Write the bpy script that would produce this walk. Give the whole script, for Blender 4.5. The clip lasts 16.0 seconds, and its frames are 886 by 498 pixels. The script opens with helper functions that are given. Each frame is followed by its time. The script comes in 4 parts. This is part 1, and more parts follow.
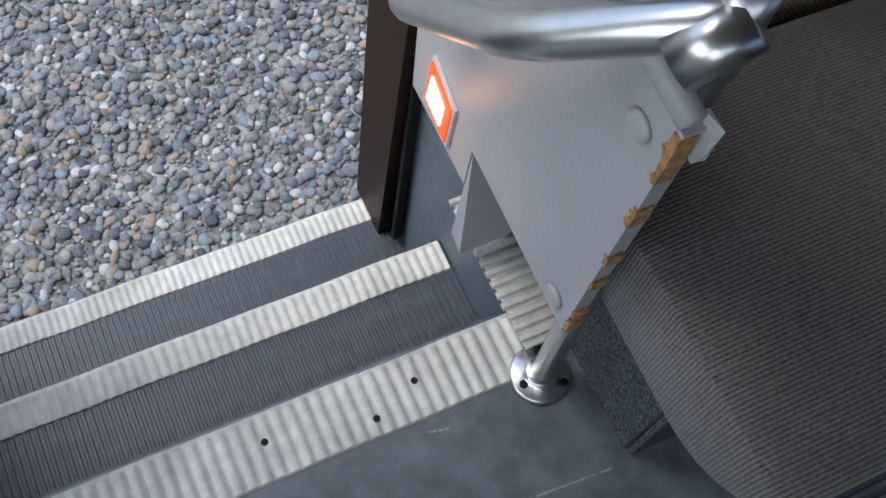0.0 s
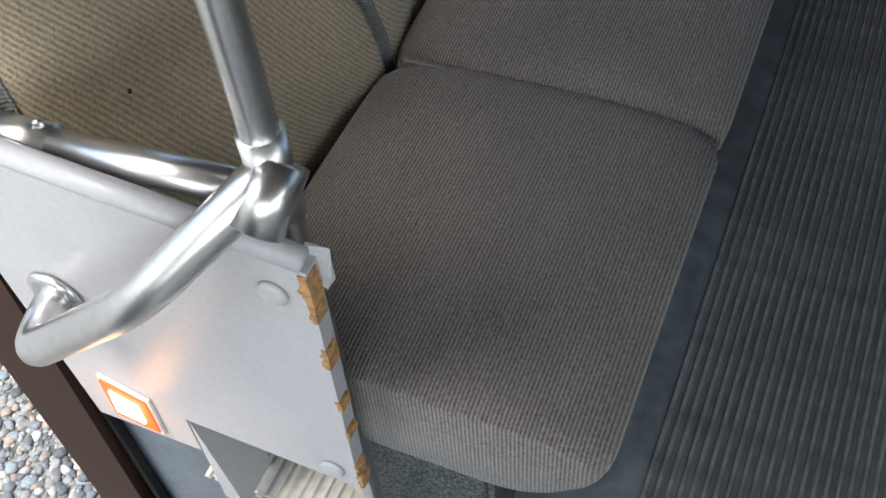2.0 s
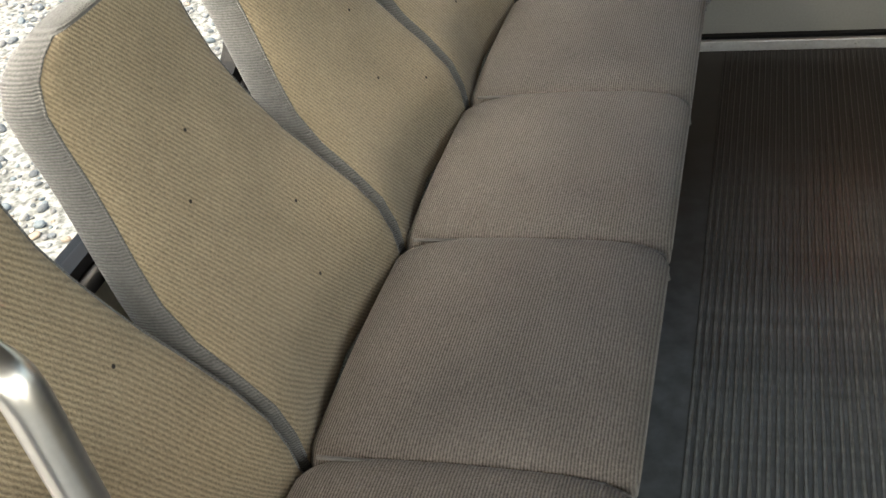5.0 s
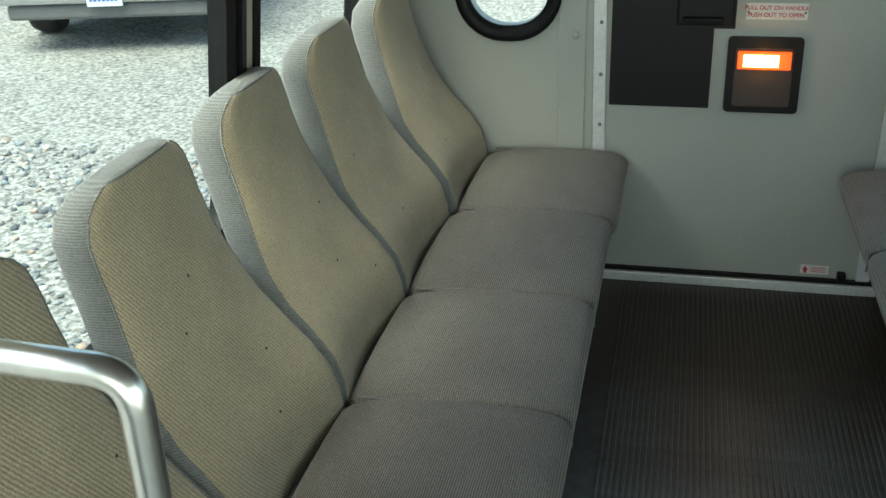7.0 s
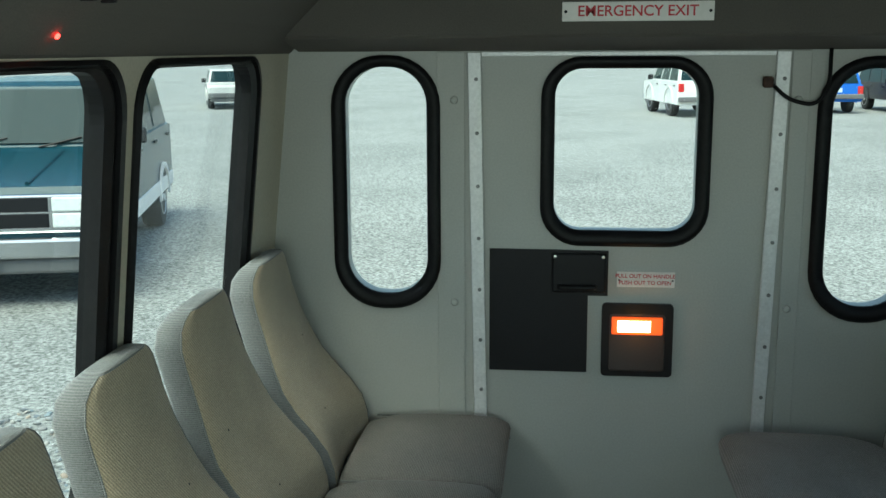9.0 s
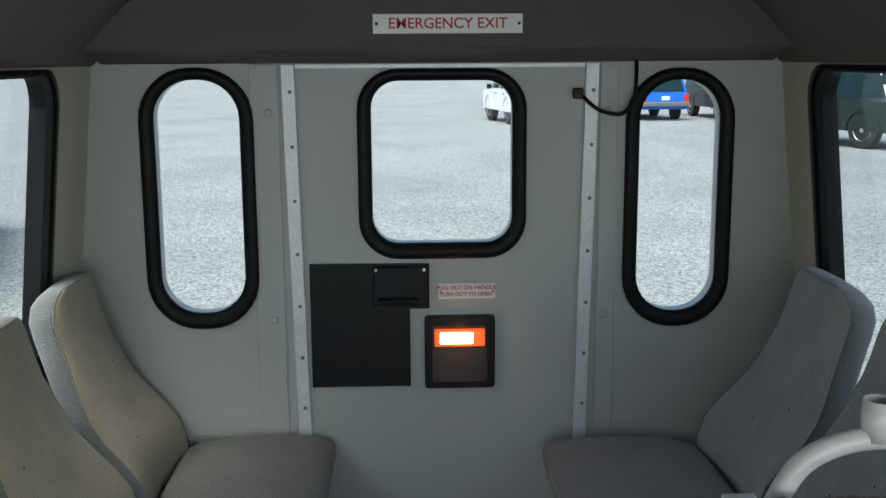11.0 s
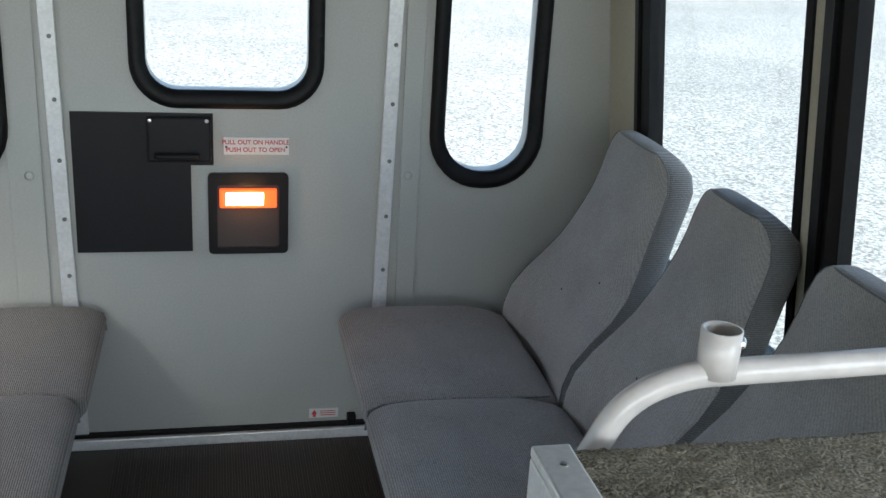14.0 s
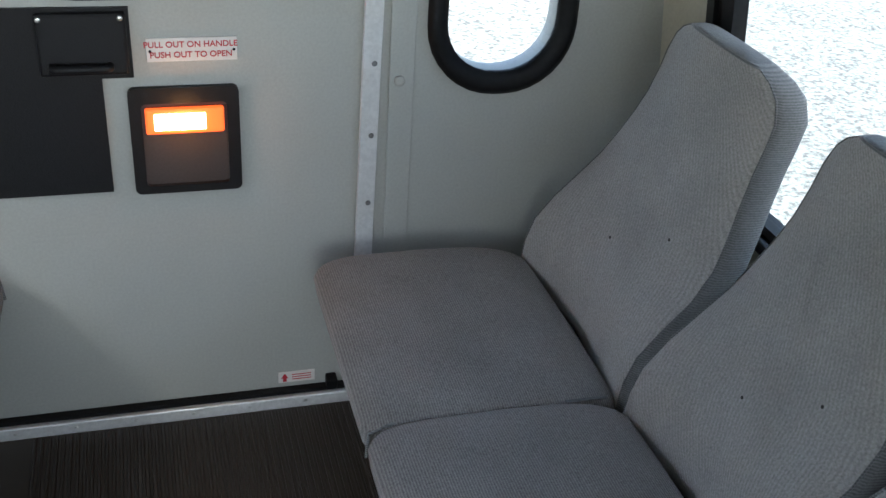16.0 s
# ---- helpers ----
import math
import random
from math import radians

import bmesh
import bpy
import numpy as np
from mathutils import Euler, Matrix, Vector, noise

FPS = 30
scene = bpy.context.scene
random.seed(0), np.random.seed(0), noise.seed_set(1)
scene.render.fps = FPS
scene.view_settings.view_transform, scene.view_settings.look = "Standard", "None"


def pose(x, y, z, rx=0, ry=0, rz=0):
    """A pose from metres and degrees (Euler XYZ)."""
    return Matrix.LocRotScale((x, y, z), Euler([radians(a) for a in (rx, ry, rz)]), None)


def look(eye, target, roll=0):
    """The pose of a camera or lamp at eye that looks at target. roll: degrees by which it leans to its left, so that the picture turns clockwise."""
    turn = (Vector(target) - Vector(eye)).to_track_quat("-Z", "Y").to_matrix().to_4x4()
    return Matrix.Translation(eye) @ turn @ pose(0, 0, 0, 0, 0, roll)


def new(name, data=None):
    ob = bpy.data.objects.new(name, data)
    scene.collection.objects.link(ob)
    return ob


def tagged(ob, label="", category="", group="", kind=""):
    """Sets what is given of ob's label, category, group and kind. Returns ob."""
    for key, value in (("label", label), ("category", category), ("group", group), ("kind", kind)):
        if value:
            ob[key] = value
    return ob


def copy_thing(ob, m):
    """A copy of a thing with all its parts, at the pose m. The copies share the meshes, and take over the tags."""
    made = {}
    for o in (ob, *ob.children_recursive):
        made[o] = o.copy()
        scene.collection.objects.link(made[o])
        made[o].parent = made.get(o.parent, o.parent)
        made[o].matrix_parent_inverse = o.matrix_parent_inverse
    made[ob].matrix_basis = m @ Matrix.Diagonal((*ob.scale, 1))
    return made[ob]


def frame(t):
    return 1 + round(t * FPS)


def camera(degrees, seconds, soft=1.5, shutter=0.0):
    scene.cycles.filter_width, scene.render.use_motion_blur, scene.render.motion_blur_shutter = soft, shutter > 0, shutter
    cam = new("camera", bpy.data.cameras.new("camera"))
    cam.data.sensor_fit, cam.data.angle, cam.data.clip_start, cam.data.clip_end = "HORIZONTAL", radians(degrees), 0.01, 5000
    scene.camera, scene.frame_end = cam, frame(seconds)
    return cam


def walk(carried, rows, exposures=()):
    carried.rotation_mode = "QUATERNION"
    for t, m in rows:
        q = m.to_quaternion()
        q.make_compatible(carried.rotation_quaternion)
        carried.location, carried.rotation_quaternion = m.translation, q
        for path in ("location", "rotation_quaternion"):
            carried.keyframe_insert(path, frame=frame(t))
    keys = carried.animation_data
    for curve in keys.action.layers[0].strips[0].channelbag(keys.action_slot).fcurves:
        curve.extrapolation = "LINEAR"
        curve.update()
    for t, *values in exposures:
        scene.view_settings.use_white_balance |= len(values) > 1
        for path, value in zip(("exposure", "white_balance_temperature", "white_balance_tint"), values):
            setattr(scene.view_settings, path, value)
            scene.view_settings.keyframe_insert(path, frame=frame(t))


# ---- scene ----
cam = camera(46.0, 16.0)
PATH = [
    (0, (-0.295, -2.672, 1.213), (-0.971, -2.166, -0.6), 13.4),
    (0.5, (-0.279, -2.653, 1.227), (-0.837, -2.049, -0.597), 11.8),
    (1, (-0.248, -2.693, 1.246), (-0.7, -1.871, -0.52), 6.1),
    (1.5, (-0.233, -2.725, 1.26), (-0.653, -1.763, -0.442), -0.5),
    (2, (-0.215, -2.703, 1.269), (-0.768, -1.62, -0.319), -5.5),
    (2.5, (-0.203, -2.686, 1.281), (-0.796, -1.59, -0.283), -10.1),
    (3, (-0.188, -2.684, 1.296), (-0.728, -1.473, -0.201), -11.1),
    (3.5, (-0.183, -2.677, 1.306), (-0.698, -1.41, -0.154), -11.4),
    (4, (-0.184, -2.655, 1.312), (-0.709, -1.306, -0.068), -11.3),
    (4.5, (-0.168, -2.635, 1.32), (-0.734, -1.18, 0.069), -11.2),
    (4.7, (-0.156, -2.618, 1.329), (-0.746, -1.144, 0.112), -11.8),
    (6.8, (-0.169, -2.957, 1.423), (-0.596, -1.213, 0.543), -1.7),
    (7, (-0.149, -2.946, 1.419), (-0.564, -1.172, 0.595), -1.7),
    (7.5, (-0.118, -2.925, 1.45), (-0.518, -1.104, 0.726), -1.2),
    (8, (-0.121, -2.909, 1.445), (-0.494, -1.038, 0.844), -1.0),
    (8.5, (-0.12, -2.899, 1.486), (-0.44, -0.991, 0.978), -1.1),
    (9, (-0.145, -2.904, 1.457), (-0.362, -0.951, 1.081), -0.3),
    (9.2, (-0.143, -2.893, 1.463), (-0.333, -0.934, 1.111), -0.2),
    (11.4, (-0.05, -2.86, 1.463), (0.118, -0.92, 1.101), -0.5),
    (11.5, (-0.047, -2.86, 1.463), (0.148, -0.925, 1.098), -0.5),
    (12, (-0.047, -2.873, 1.462), (0.326, -0.947, 1.078), 1.4),
    (12.5, (-0.074, -2.886, 1.467), (0.489, -1.012, 1.052), 2.1),
    (13, (-0.092, -2.839, 1.465), (0.472, -0.995, 0.934), 2.0),
    (13.2, (-0.04, -2.789, 1.478), (0.42, -0.918, 0.952), 2.0),
    (13.5, (-0.007, -2.704, 1.468), (0.4, -0.813, 0.96), 3.4),
    (14, (0.004, -2.576, 1.457), (0.427, -0.735, 0.801), 3.4),
    (14.5, (-0.023, -2.412, 1.45), (0.463, -0.642, 0.657), 2.7),
    (15, (-0.021, -2.203, 1.461), (0.513, -0.514, 0.532), 4.2),
    (15.5, (0.028, -2.017, 1.474), (0.574, -0.321, 0.565), 5.3),
    (16, (0.027, -1.864, 1.461), (0.541, -0.201, 0.476), 3.9),
]
EXPOSURES = [(0, 0.6, 5900, 8), (0.7, 0.8, 6000, 8), (1.5, 1.55, 6400, 8), (2.5, 1.7, 6600, 8), (3.5, 2.05, 7300, 8), (4.7, 2.25, 8000, 8), (6.8, 1.9, 6900, -10), (8, 1.85, 6600, -16),
             (9.2, 1.4, 6300, -14), (11.4, 1.42, 6200, 2), (13, 1.8, 6400, 3), (14.5, 2.4, 6300, 5), (15, 2.55, 6300, 5), (16, 2.5, 6300, 5)]
walk(cam, [(t, look(e, g, r)) for t, e, g, r in PATH], EXPOSURES)

# ---------- light ----------
world = bpy.data.worlds.new("sky")
scene.world = world
world.use_nodes = True
wn = world.node_tree.nodes
sky = wn.new("ShaderNodeTexSky")
sky.sky_type, sky.sun_disc = "NISHITA", False
sky.sun_elevation, sky.sun_rotation, sky.dust_density = radians(62.7), radians(206.6), 3.0
wn["Background"].inputs[1].default_value = 0.13
world.node_tree.links.new(sky.outputs[0], wn["Background"].inputs[0])
sun_data = bpy.data.lights.new("sun", "SUN")
sun_data.energy, sun_data.angle, sun_data.color = 1.6, radians(45), (1, 0.97, 0.92)
sun_lamp = new("sun", sun_data)
sun_lamp.matrix_world = look((-3, -6, 13), (0, 0, 0))
# sky light in the unseen windscreen and driver's side openings
for nm, eye, to, sx, sy, watts in (("windscreen_daylight", (0.035, -4.36, 1.05), (0.035, 0, 0.9), 1.7, 0.95, 8), ("driver_window_daylight", (0.99, -3.52, 1.02), (-1, -3.4, 0.8), 0.8, 0.75, 3), ("right_window_daylight", (0.985, -2.5, 1.02), (-1, -2.4, 0.7), 0.75, 0.75, 2.5)):
    ad = bpy.data.lights.new(nm, "AREA")
    ad.shape, ad.size, ad.size_y, ad.energy, ad.color = "RECTANGLE", sx, sy, watts, (0.93, 0.97, 1.0)
    new(nm, ad).matrix_world = look(eye, to)


# ---------- materials ----------
def material(name, color, rough=0.6, metal=0.0, grain=0.0, scale=60.0, bump=0.0, blotch=0.0, blotch_scale=3.0, second=None, spec=0.5):
    """Principled surface with fine grain and broad stains."""
    m = bpy.data.materials.new(name)
    m.use_nodes = True
    n, l = m.node_tree.nodes, m.node_tree.links
    b = n["Principled BSDF"]
    b.inputs["Roughness"].default_value, b.inputs["Metallic"].default_value = rough, metal
    b.inputs["Specular IOR Level"].default_value = spec
    b.inputs["Base Color"].default_value = (*color, 1)
    co = n.new("ShaderNodeTexCoord")
    col = None
    if grain or blotch:
        f = n.new("ShaderNodeTexNoise")
        f.inputs["Scale"].default_value, f.inputs["Detail"].default_value = scale, 4
        g = n.new("ShaderNodeTexNoise")
        g.inputs["Scale"].default_value, g.inputs["Detail"].default_value = blotch_scale, 5
        l.new(co.outputs["Object"], f.inputs["Vector"])
        l.new(co.outputs["Object"], g.inputs["Vector"])
        a = n.new("ShaderNodeMix")
        a.data_type = "RGBA"
        s2 = second or tuple(c * (1 - grain) for c in color)
        a.inputs["A"].default_value = (*s2, 1)
        a.inputs["B"].default_value = (*[min(1, c * (1 + grain * 0.6)) for c in color], 1)
        r = n.new("ShaderNodeMapRange")
        r.inputs["From Min"].default_value, r.inputs["From Max"].default_value = 0.35, 0.65
        l.new(f.outputs["Fac"], r.inputs["Value"])
        l.new(r.outputs["Result"], a.inputs["Factor"])
        q = n.new("ShaderNodeMix")
        q.data_type, q.blend_type = "RGBA", "MULTIPLY"
        q.inputs["Factor"].default_value = blotch
        ramp = n.new("ShaderNodeMapRange")
        ramp.inputs["From Min"].default_value, ramp.inputs["From Max"].default_value = 0.3, 0.6
        ramp.inputs["To Min"].default_value = 0.35
        l.new(g.outputs["Fac"], ramp.inputs["Value"])
        l.new(a.outputs["Result"], q.inputs["A"])
        l.new(ramp.outputs["Result"], q.inputs["B"])
        l.new(q.outputs["Result"], b.inputs["Base Color"])
        if bump:
            k = n.new("ShaderNodeBump")
            k.inputs["Strength"].default_value, k.inputs["Distance"].default_value = bump, 0.004
            l.new(f.outputs["Fac"], k.inputs["Height"])
            l.new(k.outputs["Normal"], b.inputs["Normal"])
    return m


def fabric(name, light, dark, axis="Y", ribs=150.0, cord=0.5):
    """Ribbed upholstery: fine cords with flecks, worn in patches and spotted."""
    m = bpy.data.materials.new(name)
    m.use_nodes = True
    n, l = m.node_tree.nodes, m.node_tree.links
    b = n["Principled BSDF"]
    b.inputs["Roughness"].default_value, b.inputs["Specular IOR Level"].default_value = 0.95, 0.1
    b.inputs["Sheen Weight"].default_value, b.inputs["Sheen Roughness"].default_value = 0.25, 0.6
    co = n.new("ShaderNodeTexCoord")
    w = n.new("ShaderNodeTexWave")
    w.wave_type, w.bands_direction = "BANDS", axis
    w.inputs["Scale"].default_value, w.inputs["Distortion"].default_value = ribs / 3.14, 0.35
    w.inputs["Detail Scale"].default_value = 4
    f = n.new("ShaderNodeTexNoise")
    f.inputs["Scale"].default_value, f.inputs["Detail"].default_value = 300, 4
    g = n.new("ShaderNodeTexNoise")
    g.inputs["Scale"].default_value, g.inputs["Detail"].default_value = 7, 5
    for t in (w, f, g):
        l.new(co.outputs["Object"], t.inputs["Vector"])
    add = n.new("ShaderNodeMath")
    add.operation = "MULTIPLY_ADD"
    add.inputs[1].default_value, add.inputs[2].default_value = cord, 0.25 - cord / 2
    l.new(w.outputs["Fac"], add.inputs[0])
    add2 = n.new("ShaderNodeMath")
    add2.operation = "MULTIPLY_ADD"
    add2.inputs[1].default_value = 0.95
    l.new(f.outputs["Fac"], add2.inputs[0])
    l.new(add.outputs[0], add2.inputs[2])
    a = n.new("ShaderNodeMix")
    a.data_type = "RGBA"
    a.inputs["A"].default_value, a.inputs["B"].default_value = (*dark, 1), (*light, 1)
    stretch = n.new("ShaderNodeMapRange")
    stretch.inputs["From Min"].default_value, stretch.inputs["From Max"].default_value = 0.25, 1.15
    l.new(add2.outputs[0], stretch.inputs["Value"])
    l.new(stretch.outputs["Result"], a.inputs["Factor"])
    q = n.new("ShaderNodeMix")
    q.data_type, q.blend_type = "RGBA", "MULTIPLY"
    q.inputs["Factor"].default_value = 0.4
    r = n.new("ShaderNodeMapRange")
    r.inputs["From Min"].default_value, r.inputs["From Max"].default_value, r.inputs["To Min"].default_value = 0.3, 0.6, 0.55
    l.new(g.outputs["Fac"], r.inputs["Value"])
    l.new(a.outputs["Result"], q.inputs["A"])
    l.new(r.outputs["Result"], q.inputs["B"])
    l.new(q.outputs["Result"], b.inputs["Base Color"])
    k = n.new("ShaderNodeBump")
    k.inputs["Strength"].default_value, k.inputs["Distance"].default_value = 0.8, 0.002
    l.new(add2.outputs[0], k.inputs["Height"])
    l.new(k.outputs["Normal"], b.inputs["Normal"])
    return m


def glowing(name, color, strength):
    m = bpy.data.materials.new(name)
    m.use_nodes = True
    b = m.node_tree.nodes["Principled BSDF"]
    b.inputs["Base Color"].default_value = (*color, 1)
    b.inputs["Emission Color"].default_value = (*color, 1)
    b.inputs["Emission Strength"].default_value = strength
    return m


def clear(name, color, rough=0.0):
    m = bpy.data.materials.new(name)
    m.use_nodes = True
    b = m.node_tree.nodes["Principled BSDF"]
    b.inputs["Base Color"].default_value = (*color, 1)
    b.inputs["Roughness"].default_value, b.inputs["Transmission Weight"].default_value, b.inputs["IOR"].default_value = rough, 1.0, 1.1
    return m


def random_tint(name, stops, rough=0.75):
    """Stones whose colour differs from one to the next."""
    m = bpy.data.materials.new(name)
    m.use_nodes = True
    n, l = m.node_tree.nodes, m.node_tree.links
    b = n["Principled BSDF"]
    b.inputs["Roughness"].default_value = rough
    geo = n.new("ShaderNodeNewGeometry")
    info = n.new("ShaderNodeObjectInfo")
    add = n.new("ShaderNodeMath")
    add.operation = "ADD"
    l.new(geo.outputs["Random Per Island"], add.inputs[0])
    l.new(info.outputs["Random"], add.inputs[1])
    fr = n.new("ShaderNodeMath")
    fr.operation = "FRACT"
    l.new(add.outputs[0], fr.inputs[0])
    ramp = n.new("ShaderNodeValToRGB")
    ramp.color_ramp.interpolation = "CONSTANT"
    e = ramp.color_ramp.elements
    e[0].color, e[1].color, e[1].position = (*stops[0], 1), (*stops[1], 1), 1 / len(stops)
    for i, c in enumerate(stops[2:], 2):
        e.new(i / len(stops)).color = (*c, 1)
    l.new(fr.outputs[0], ramp.inputs[0])
    f = n.new("ShaderNodeTexNoise")
    f.inputs["Scale"].default_value, f.inputs["Detail"].default_value = 180, 4
    co = n.new("ShaderNodeTexCoord")
    l.new(co.outputs["Object"], f.inputs["Vector"])
    q = n.new("ShaderNodeMix")
    q.data_type, q.blend_type = "RGBA", "OVERLAY"
    q.inputs["Factor"].default_value = 0.5
    l.new(ramp.outputs[0], q.inputs["A"])
    l.new(f.outputs["Fac"], q.inputs["B"])
    l.new(q.outputs["Result"], b.inputs["Base Color"])
    return m


WALL = material("painted_grey_panel", (0.44, 0.44, 0.41), 0.45, grain=0.05, scale=180, bump=0.12, blotch=0.12, blotch_scale=2.5)
CREAM = material("cream_window_post", (0.5, 0.46, 0.36), 0.5, grain=0.06, scale=120, bump=0.1, blotch=0.1)
HEAD = material("taupe_headliner", (0.105, 0.094, 0.082), 0.85, grain=0.12, scale=300, bump=0.25, blotch=0.15)
RUBBER = material("black_rubber", (0.008, 0.008, 0.009), 0.5, spec=0.2, grain=0.2, scale=90, blotch=0.2)
BLACK = material("black_plastic", (0.012, 0.012, 0.014), 0.42, spec=0.2, grain=0.15, scale=400, bump=0.2, blotch=0.1)
ALU = material("brushed_aluminium", (0.74, 0.74, 0.74), 0.42, 0.25, grain=0.08, scale=120, blotch=0.15, blotch_scale=9)
STEEL = material("satin_stainless", (0.7, 0.69, 0.68), 0.3, 1.0, grain=0.05, scale=90, blotch=0.1, blotch_scale=12)
WHITE_TUBE = material("white_enamel_tube", (0.62, 0.58, 0.56), 0.25, grain=0.06, scale=50, blotch=0.2, blotch_scale=14)
FLOOR = material("blue_grey_rubber_floor", (0.165, 0.19, 0.205), 0.42, grain=0.25, scale=30, bump=0.1, blotch=0.4, blotch_scale=5)
TREAD = material("blue_black_step_rubber", (0.075, 0.09, 0.11), 0.4, grain=0.3, scale=50, bump=0.1, blotch=0.4, blotch_scale=9)
RIB = material("ribbed_rubber_floor", (0.27, 0.29, 0.29), 0.42, grain=0.3, scale=40, blotch=0.5, blotch_scale=6)
NOSE = material("worn_ivory_nosing", (0.66, 0.64, 0.58), 0.5, grain=0.12, scale=70, blotch=0.35, blotch_scale=12)
WELL = material("blue_grey_stepwell", (0.13, 0.16, 0.19), 0.5, grain=0.12, scale=60, bump=0.08, blotch=0.3, blotch_scale=6)
PANEL = material("grey_vinyl_panel", (0.42, 0.42, 0.43), 0.4, grain=0.05, scale=150, bump=0.1, blotch=0.15, blotch_scale=5)
WOOD = material("splintered_plywood", (0.36, 0.2, 0.08), 0.8, grain=0.4, scale=160, bump=0.4)
DARKDOOR = material("dark_bronze_door_edge", (0.03, 0.013, 0.007), 0.5, spec=0.2, grain=0.2, scale=50, blotch=0.2)
BASE = material("dark_carpeted_base", (0.085, 0.1, 0.1), 0.9, grain=0.8, scale=260, bump=0.6, blotch=0.4, blotch_scale=8)
CARPET = material("olive_brown_carpet", (0.29, 0.255, 0.19), 1.0, grain=0.55, scale=320, bump=1.0, blotch=0.4, blotch_scale=18)
RIVET = material("dull_rivet", (0.2, 0.2, 0.2), 0.5, 0.4, grain=0.1, scale=200)
SIGN = material("ivory_plastic_sign", (0.8, 0.76, 0.72), 0.4, grain=0.04, scale=60, blotch=0.1)
RED = material("red_print", (0.5, 0.015, 0.03), 0.5)
TAN = fabric("sun_faded_tan_weave", (0.56, 0.46, 0.315), (0.15, 0.12, 0.08), "DIAGONAL", 260, 0.35)
GREY = fabric("brown_grey_weave", (0.27, 0.243, 0.222), (0.025, 0.021, 0.018), "X", 240)
GREYR = fabric("pale_grey_weave", (0.37, 0.345, 0.325), (0.06, 0.055, 0.052), "X", 240, 0.35)
SIDE = fabric("grey_side_band", (0.21, 0.212, 0.21), (0.085, 0.087, 0.087), "Z", 260)
GREYB = fabric("grey_back_weave", (0.5, 0.475, 0.45), (0.15, 0.142, 0.135), "DIAGONAL", 260, 0.16)
SPOT = material("dark_fabric_burn", (0.03, 0.027, 0.025), 0.9)
GLASS = clear("window_glass", (0.96, 0.98, 0.97))
TINTED = {-1: clear("lightly_tinted_glass", (0.9, 0.93, 0.93)), 1: clear("tinted_side_glass", (0.84, 0.88, 0.88))}
LAMP = glowing("amber_lamp_lens", (1.0, 0.11, 0.02), 0.32)
LAMPHOT = glowing("hot_lamp_filament", (1.0, 0.66, 0.48), 5.0)
LED = glowing("red_indicator", (1.0, 0.02, 0.02), 6.0)
GRAVEL = material("gravel_lot", (0.255, 0.26, 0.245), 0.9, grain=0.65, scale=34, bump=0.7, blotch=0.3, blotch_scale=0.35)
STONE = random_tint("river_pebbles", [(0.2, 0.21, 0.22), (0.25, 0.25, 0.245), (0.13, 0.145, 0.16), (0.3, 0.29, 0.27), (0.46, 0.46, 0.45), (0.15, 0.18, 0.2), (0.22, 0.215, 0.21), (0.08, 0.09, 0.1), (0.11, 0.12, 0.13), (0.17, 0.17, 0.17), (0.3, 0.24, 0.19), (0.21, 0.25, 0.27)])


def browned_aft(m, near, far, rear_color):
    """Base colour that turns dark brown along the aisle between y = near and far."""
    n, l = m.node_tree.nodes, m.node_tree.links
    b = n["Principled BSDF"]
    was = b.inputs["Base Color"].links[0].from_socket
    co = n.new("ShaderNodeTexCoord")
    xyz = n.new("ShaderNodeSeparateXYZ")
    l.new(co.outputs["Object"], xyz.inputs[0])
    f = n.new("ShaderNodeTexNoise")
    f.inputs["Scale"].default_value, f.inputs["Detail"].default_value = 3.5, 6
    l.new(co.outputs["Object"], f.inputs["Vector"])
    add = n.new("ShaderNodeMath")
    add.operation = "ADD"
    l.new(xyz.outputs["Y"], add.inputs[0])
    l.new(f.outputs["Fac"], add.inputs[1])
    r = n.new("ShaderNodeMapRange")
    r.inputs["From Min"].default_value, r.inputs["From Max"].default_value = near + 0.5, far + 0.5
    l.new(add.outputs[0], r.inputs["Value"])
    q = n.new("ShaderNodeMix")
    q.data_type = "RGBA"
    q.inputs["B"].default_value = (*rear_color, 1)
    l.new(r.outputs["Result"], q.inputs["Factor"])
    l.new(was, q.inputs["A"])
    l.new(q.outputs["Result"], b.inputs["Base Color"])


browned_aft(RIB, -1.3, -0.5, (0.035, 0.028, 0.022))
browned_aft(FLOOR, -1.3, -0.5, (0.04, 0.033, 0.026))


# ---------- builders ----------
def link(name, bm, mat, parent=None, label="", smooth=False):
    me = bpy.data.meshes.new(name)
    bmesh.ops.recalc_face_normals(bm, faces=bm.faces)
    bm.to_mesh(me)
    bm.free()
    me.materials.append(mat)
    if smooth:
        me.polygons.foreach_set("use_smooth", [True] * len(me.polygons))
    ob = new(name, me)
    if parent:
        ob.parent = parent
    return tagged(ob, label)


def part(name, bm, mat, parent, label="", smooth=False):
    return link(name, bm, mat, parent, label, smooth)


def thing(name, label, category, group="", at=(0, 0, 0), rz=0):
    ob = new(name)
    ob.matrix_world = pose(*at, 0, 0, rz)
    return tagged(ob, label, category, group)


